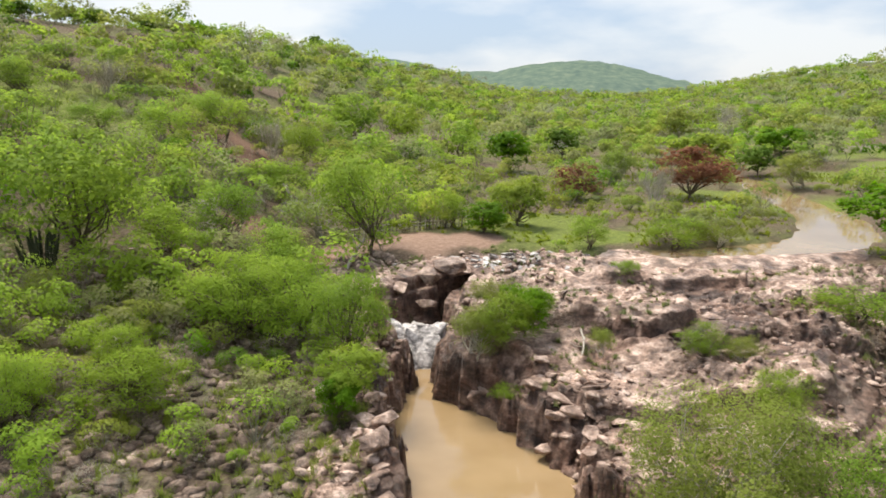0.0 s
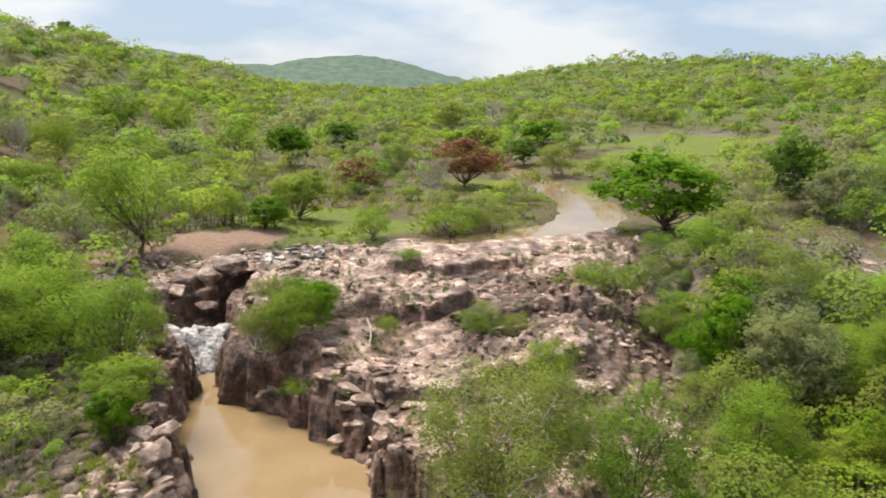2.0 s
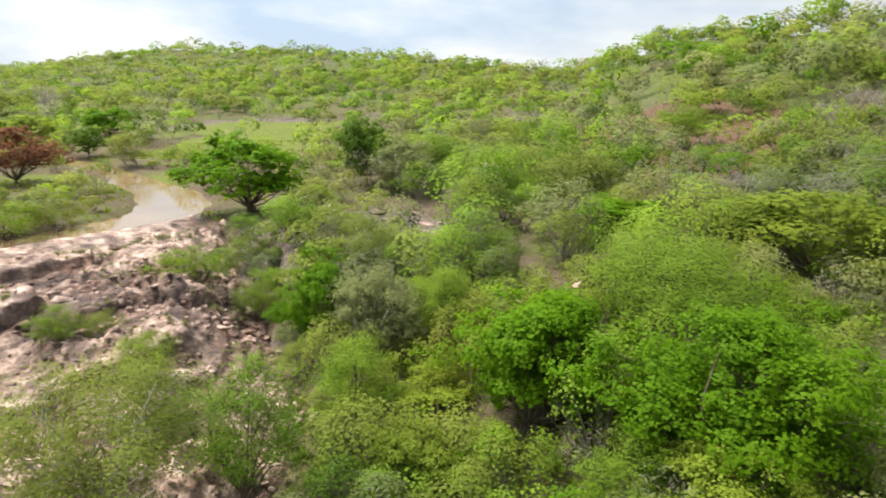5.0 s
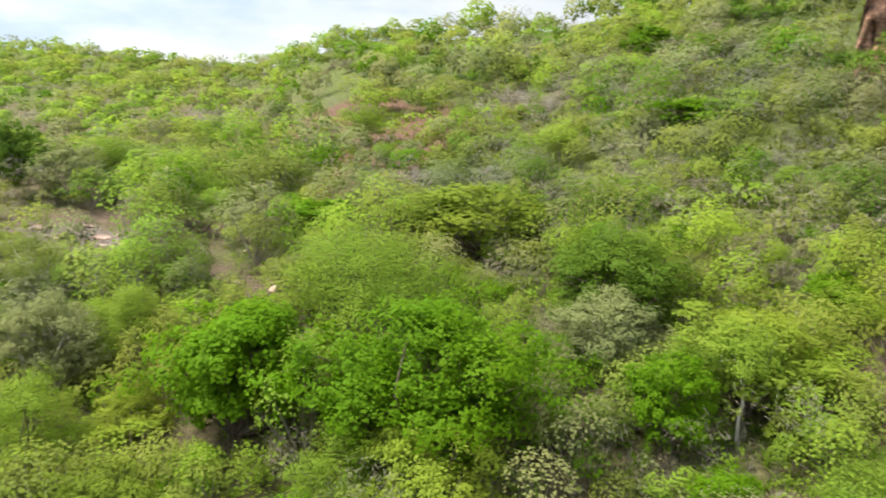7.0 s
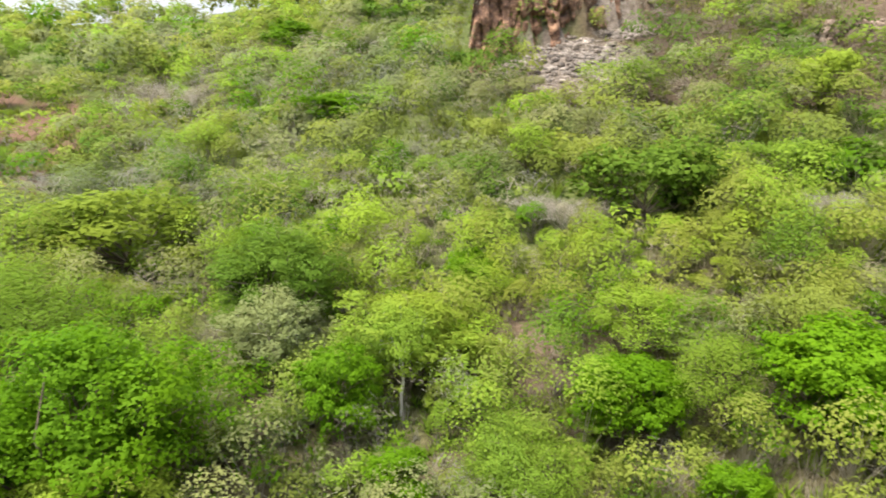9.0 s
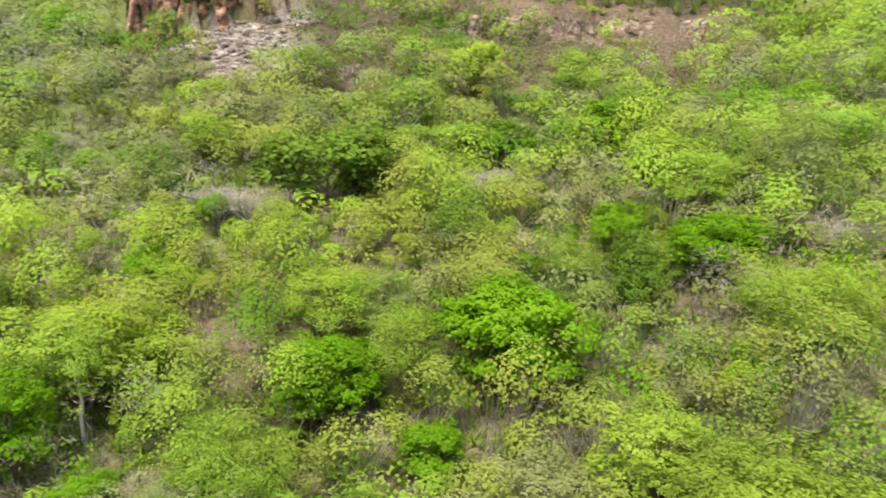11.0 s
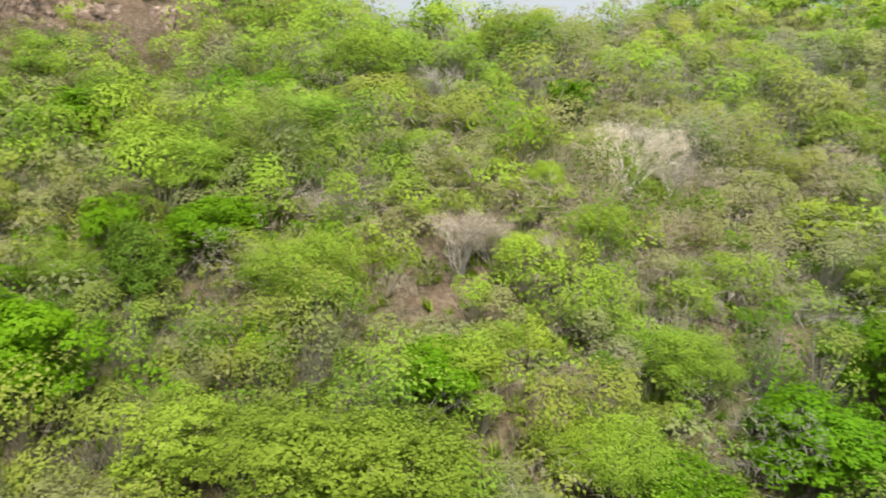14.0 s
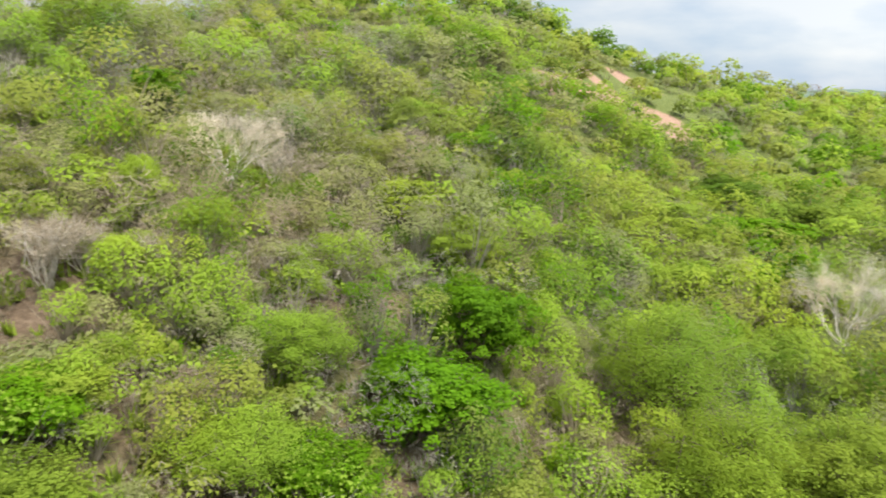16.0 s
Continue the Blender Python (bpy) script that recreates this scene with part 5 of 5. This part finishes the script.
# the cliffs: upright brown rock with columns and ledges
def rock_face(b0, b1, line, tall, mat, label):
    cb, cu = np.meshgrid(np.linspace(b0, b1, int((b1 - b0) * 11)), np.linspace(0, 1, 46))
    foot_r = line(cb)
    cx0, cy0 = foot_r * np.sin(np.radians(cb)), foot_r * np.cos(np.radians(cb))
    foot = height(cx0 * 0.98, cy0 * 0.98)
    top = tall * smooth(b0 - 0.5, b0 + 0.5, cb) * smooth(b1 + 0.3, b1 - 3.7, cb) + 0.07 * tall * fractal(cb * 3, cb * 0, 1.2, 2, 64)
    arc = cb * 1.15
    column, _, _, cleft = blocks(arc + (fractal(arc, cu * 6, 3, 2, 66) - 0.5) * 1.2, cu * 0.3 * tall, 1.0, 12)
    ledges, _, _, split = blocks(arc * 0.8, cu * 1.1 * tall, 0.9, 14)
    push = 1.0 + (column - 0.5) * 1.3 + (ledges - 0.5) * 0.5 - smooth(0.14, 0, cleft) * 0.7 - smooth(0.1, 0, split) * 0.2 + (fractal(arc, cu * tall, 1.6, 3, 67) - 0.5) * 1.0
    cr = foot_r - push + cu * 1.4
    me = mesh_of("cliff", np.stack([cr * np.sin(np.radians(cb)), cr * np.cos(np.radians(cb)), foot - 1.2 + cu * (top + 1.2)], -1).reshape(-1, 3), lattice(*cb.shape), mat)
    return tagged(new("cliff", me), label, "cliff", kind="structure")


rock_face(102.1, 114.6, cliff_line, 7.2, CLIFF_ROCK, "steep ochre and dark brown rock cliff with upright cracks")
rock_face(126.0, 147.0, upper_cliff_line, 2.6, SLOPE_STONE, "low grey-brown rock face among withered bushes")


# ---- tufts ----
def tufts(name, label, x, y, z, tall, blades, mat, seed, spread_by=0.6, wide=0.03):
    rng = np.random.default_rng(seed)
    n = len(x)
    k = np.repeat(np.arange(n), blades)
    a, lean = rng.uniform(0, 6.28, len(k)), rng.uniform(0.1, spread_by, len(k)) * 1.3
    h = tall[k] * rng.uniform(0.6, 1.2, len(k))
    root = np.stack([x[k], y[k], z[k] - 0.03], 1) + rng.normal(0, 0.06, (len(k), 3)) * np.array([1, 1, 0]) * tall[k][:, None] * 2
    tip = root + np.stack([np.cos(a) * lean * h, np.sin(a) * lean * h, h * np.cos(lean)], 1)
    side = np.stack([-np.sin(a), np.cos(a), 0 * a], 1) * (wide * (0.5 + tall[k]))[:, None]
    v = np.stack([root + side, tip, root - side], 1).reshape(-1, 3)
    return tagged(new(name, mesh_of(name, v, np.arange(len(v)).reshape(-1, 3), mat)), label, "grass", kind="stuff")


r2 = np.random.default_rng(31)
x, y = scatter(r2, 1700, 17, 44, -42, -4)
m = (along(x, y, CHANNEL)[0] > 1.0) & (fractal(x, y, 6, 2, 95) > 0.45)
x, y = x[m], y[m]
tufts("spiky_tufts", "spiky green rosette plants between the stones", x, y, height(x, y), r2.uniform(0.25, 0.65, len(x)), 30, LEAF["olive"], 32, 0.95, 0.02)
x, y = spread(r2, 3800, -5.5, 27, 15, 48, lambda a, b: (within(a, b, OUTCROP) > 0.0) & (along(a, b, CHANNEL)[0] > 0.7) & (along(a, b, SLOT)[0] > 0.4) & (fractal(a, b, 3.5, 3, 96) > 0.54 - 0.05 * smooth(12, 20, a)))
tufts("rock_weeds", "green weeds and grass in cracks of the rock shelf", x, y, rock_top(x, y), r2.uniform(0.12, 0.32, len(x)), 40, LEAF["grey"], 33, 1.1, 0.022)
x, y = scatter(r2, 6800, 42, 105, -3, 44)
m = (along(x, y, RIVER)[0] > 0.6) & (fractal(x, y, 11, 3, 97) > 0.5) & (within(x, y, OUTCROP) < -1) & (patches(x, y, SANDS) < 0.2)
x, y = x[m], y[m]
tufts("meadow_grass", "fresh green grass tufts on the valley floor", x, y, height(x, y), r2.uniform(0.12, 0.4, len(x)), 20, LEAF["straw"], 34, 1.0, 0.05)
x, y = scatter(r2, 2600, 14, 42, 40, 230)
m = along(x, y, DRY_BED)[0] > 0.2
x, y = x[m], y[m]
tufts("dry_undergrowth", "dry grey-brown undergrowth and thin stems", x, y, height(x, y), r2.uniform(0.5, 1.6, len(x)), 16, LEAF["twig"], 35, 0.7, 0.012)
x, y = scatter(r2, 4600, 14, 44, 38, 232)
m = (along(x, y, DRY_BED)[0] > 0.2) & (fractal(x, y, 4, 2, 98) > 0.4)
x, y = x[m], y[m]
tufts("green_undergrowth", "low green herbs between the bushes", x, y, height(x, y), r2.uniform(0.3, 0.9, len(x)), 18, LEAF["fresh"], 36, 0.9, 0.045)


x, y = scatter(r2, 7000, 42, 82, 60, 200)
m = (fractal(x, y, 6, 2, 99) > 0.36) & (patches(x, y, SCREES) < 0.2)
x, y = x[m], y[m]
tufts("slope_herbs", "low green and dry herbs on the slope", x, y, height(x, y), r2.uniform(0.4, 1.1, len(x)), 11, LEAF["olive"], 37, 0.9, 0.07)


# ---- fence, logs, cactus ----
def part(name, verts, faces, mat, parent, label=""):
    ob = new(name, mesh_of(name, verts, faces, mat, soft=True))
    ob.parent = parent
    return tagged(ob, label)


def stick_fence(line, gap, tall):
    rng = np.random.default_rng(41)
    root = new("stick_fence")
    root.location = (line[0][0], line[0][1], float(height(*line[0])))
    o = np.array(root.location)
    for (ax, ay), (bx, by) in zip(line, line[1:]):
        n = int(math.hypot(bx - ax, by - ay) / gap)
        for k in range(n + 1):
            u = k / n
            x, y = ax + (bx - ax) * u + rng.normal(0, 0.04), ay + (by - ay) * u + rng.normal(0, 0.04)
            z = float(height(x, y))
            h = tall * rng.uniform(0.75, 1.15)
            v, q = limb(rng, np.array([x, y, z - 0.25]) - o, np.array([x + rng.normal(0, 0.07), y + rng.normal(0, 0.07), z + h]) - o, 0.045, 0.03, 6, 0.03, 4)
            part("post", v, q, PALE_BARK if k % 3 == 0 else BARK, root)
        for share in (0.35, 0.75):
            za, zb = float(height(ax, ay)), float(height(bx, by))
            v, q = limb(rng, np.array([ax, ay, za + tall * share]) - o, np.array([bx, by, zb + tall * share]) - o, 0.035, 0.03, 6, 0.006, 9)
            part("rail", v, q, PALE_BARK, root)
    return tagged(root, "low grey stick fence along the red soil bank", "fence")


stick_fence([(-6.6, 50.6), (-4.3, 51.2), (-1.2, 52.4), (1.5, 53.8), (3.2, 55.2)], 0.3, 0.95)


def fallen_log(a, b, girth, label):
    rng = np.random.default_rng(int(abs(a[0]) * 10))
    root = new("fallen_log")
    root.location = a
    a, b = np.array(a), np.array(b)
    v, q = limb(rng, (0, 0, 0), b - a, girth, girth * 0.55, 8, 0.03, 8)
    part("stem", v, q, PALE_BARK, root)
    for u in (0.45, 0.7, 0.88):
        p = (b - a) * u
        v, q = limb(rng, p, p + ball(rng, 1, 0.1)[0] * np.linalg.norm(b - a) * 0.3, girth * 0.4, girth * 0.15, 6, 0.08, 5)
        part("branch", v, q, PALE_BARK, root)
    return tagged(root, label, "log")


fallen_log((6.8, 33.8, float(rock_top(6.8, 33.8)[0]) + 0.1), (6.5, 31.8, float(rock_top(6.5, 31.8)[0]) + 0.3), 0.06, "bleached fallen branch lying on the bare rock")
fallen_log((-11.0, 57.0, float(height(-11.0, 57.0)) - 0.2), (-12.6, 57.3, float(height(-11.0, 57.0)) + 2.8), 0.13, "dead pale tree trunk leaning on the red slope")
fallen_log((-5.9, 43.6, float(height(-5.9, 43.6)) - 0.2), (-4.8, 44.1, float(height(-5.9, 43.6)) + 1.9), 0.12, "pale leaning trunk at the edge of the gorge")


def column_cactus(x, y, tall, wide, stems):
    rng = np.random.default_rng(51)
    root = new("column_cactus")
    root.location = (x, y, float(height(x, y)))
    for k in range(stems):
        a, s = rng.uniform(0, 6.28), rng.uniform(0.1, 1.0)
        foot = np.array([math.cos(a), math.sin(a), 0]) * wide * 0.18 * s
        tip = np.array([math.cos(a) * wide * 0.5 * s, math.sin(a) * wide * 0.5 * s, tall * rng.uniform(0.65, 1.0)])
        u = np.linspace(0, 1, 9)[:, None]
        pts = foot - np.array([0, 0, 0.2]) + (tip - foot) * np.concatenate([u ** 0.7, u ** 0.7, u], 1)
        v, q = tube(pts, 0.085 * np.array([1, 1, 1.05, 1, 1.05, 1, 1, 0.85, 0.3]), 8)
        part("stem", v, q, CACTUS, root)
    return tagged(root, "dark grey-green column cactus with many upright stems", "cactus")


CACTUS = bark_material("cactus_skin", (0.03, 0.035, 0.02), (0.09, 0.1, 0.055))
column_cactus(-20.9, 37.0, 2.8, 2.7, 22)
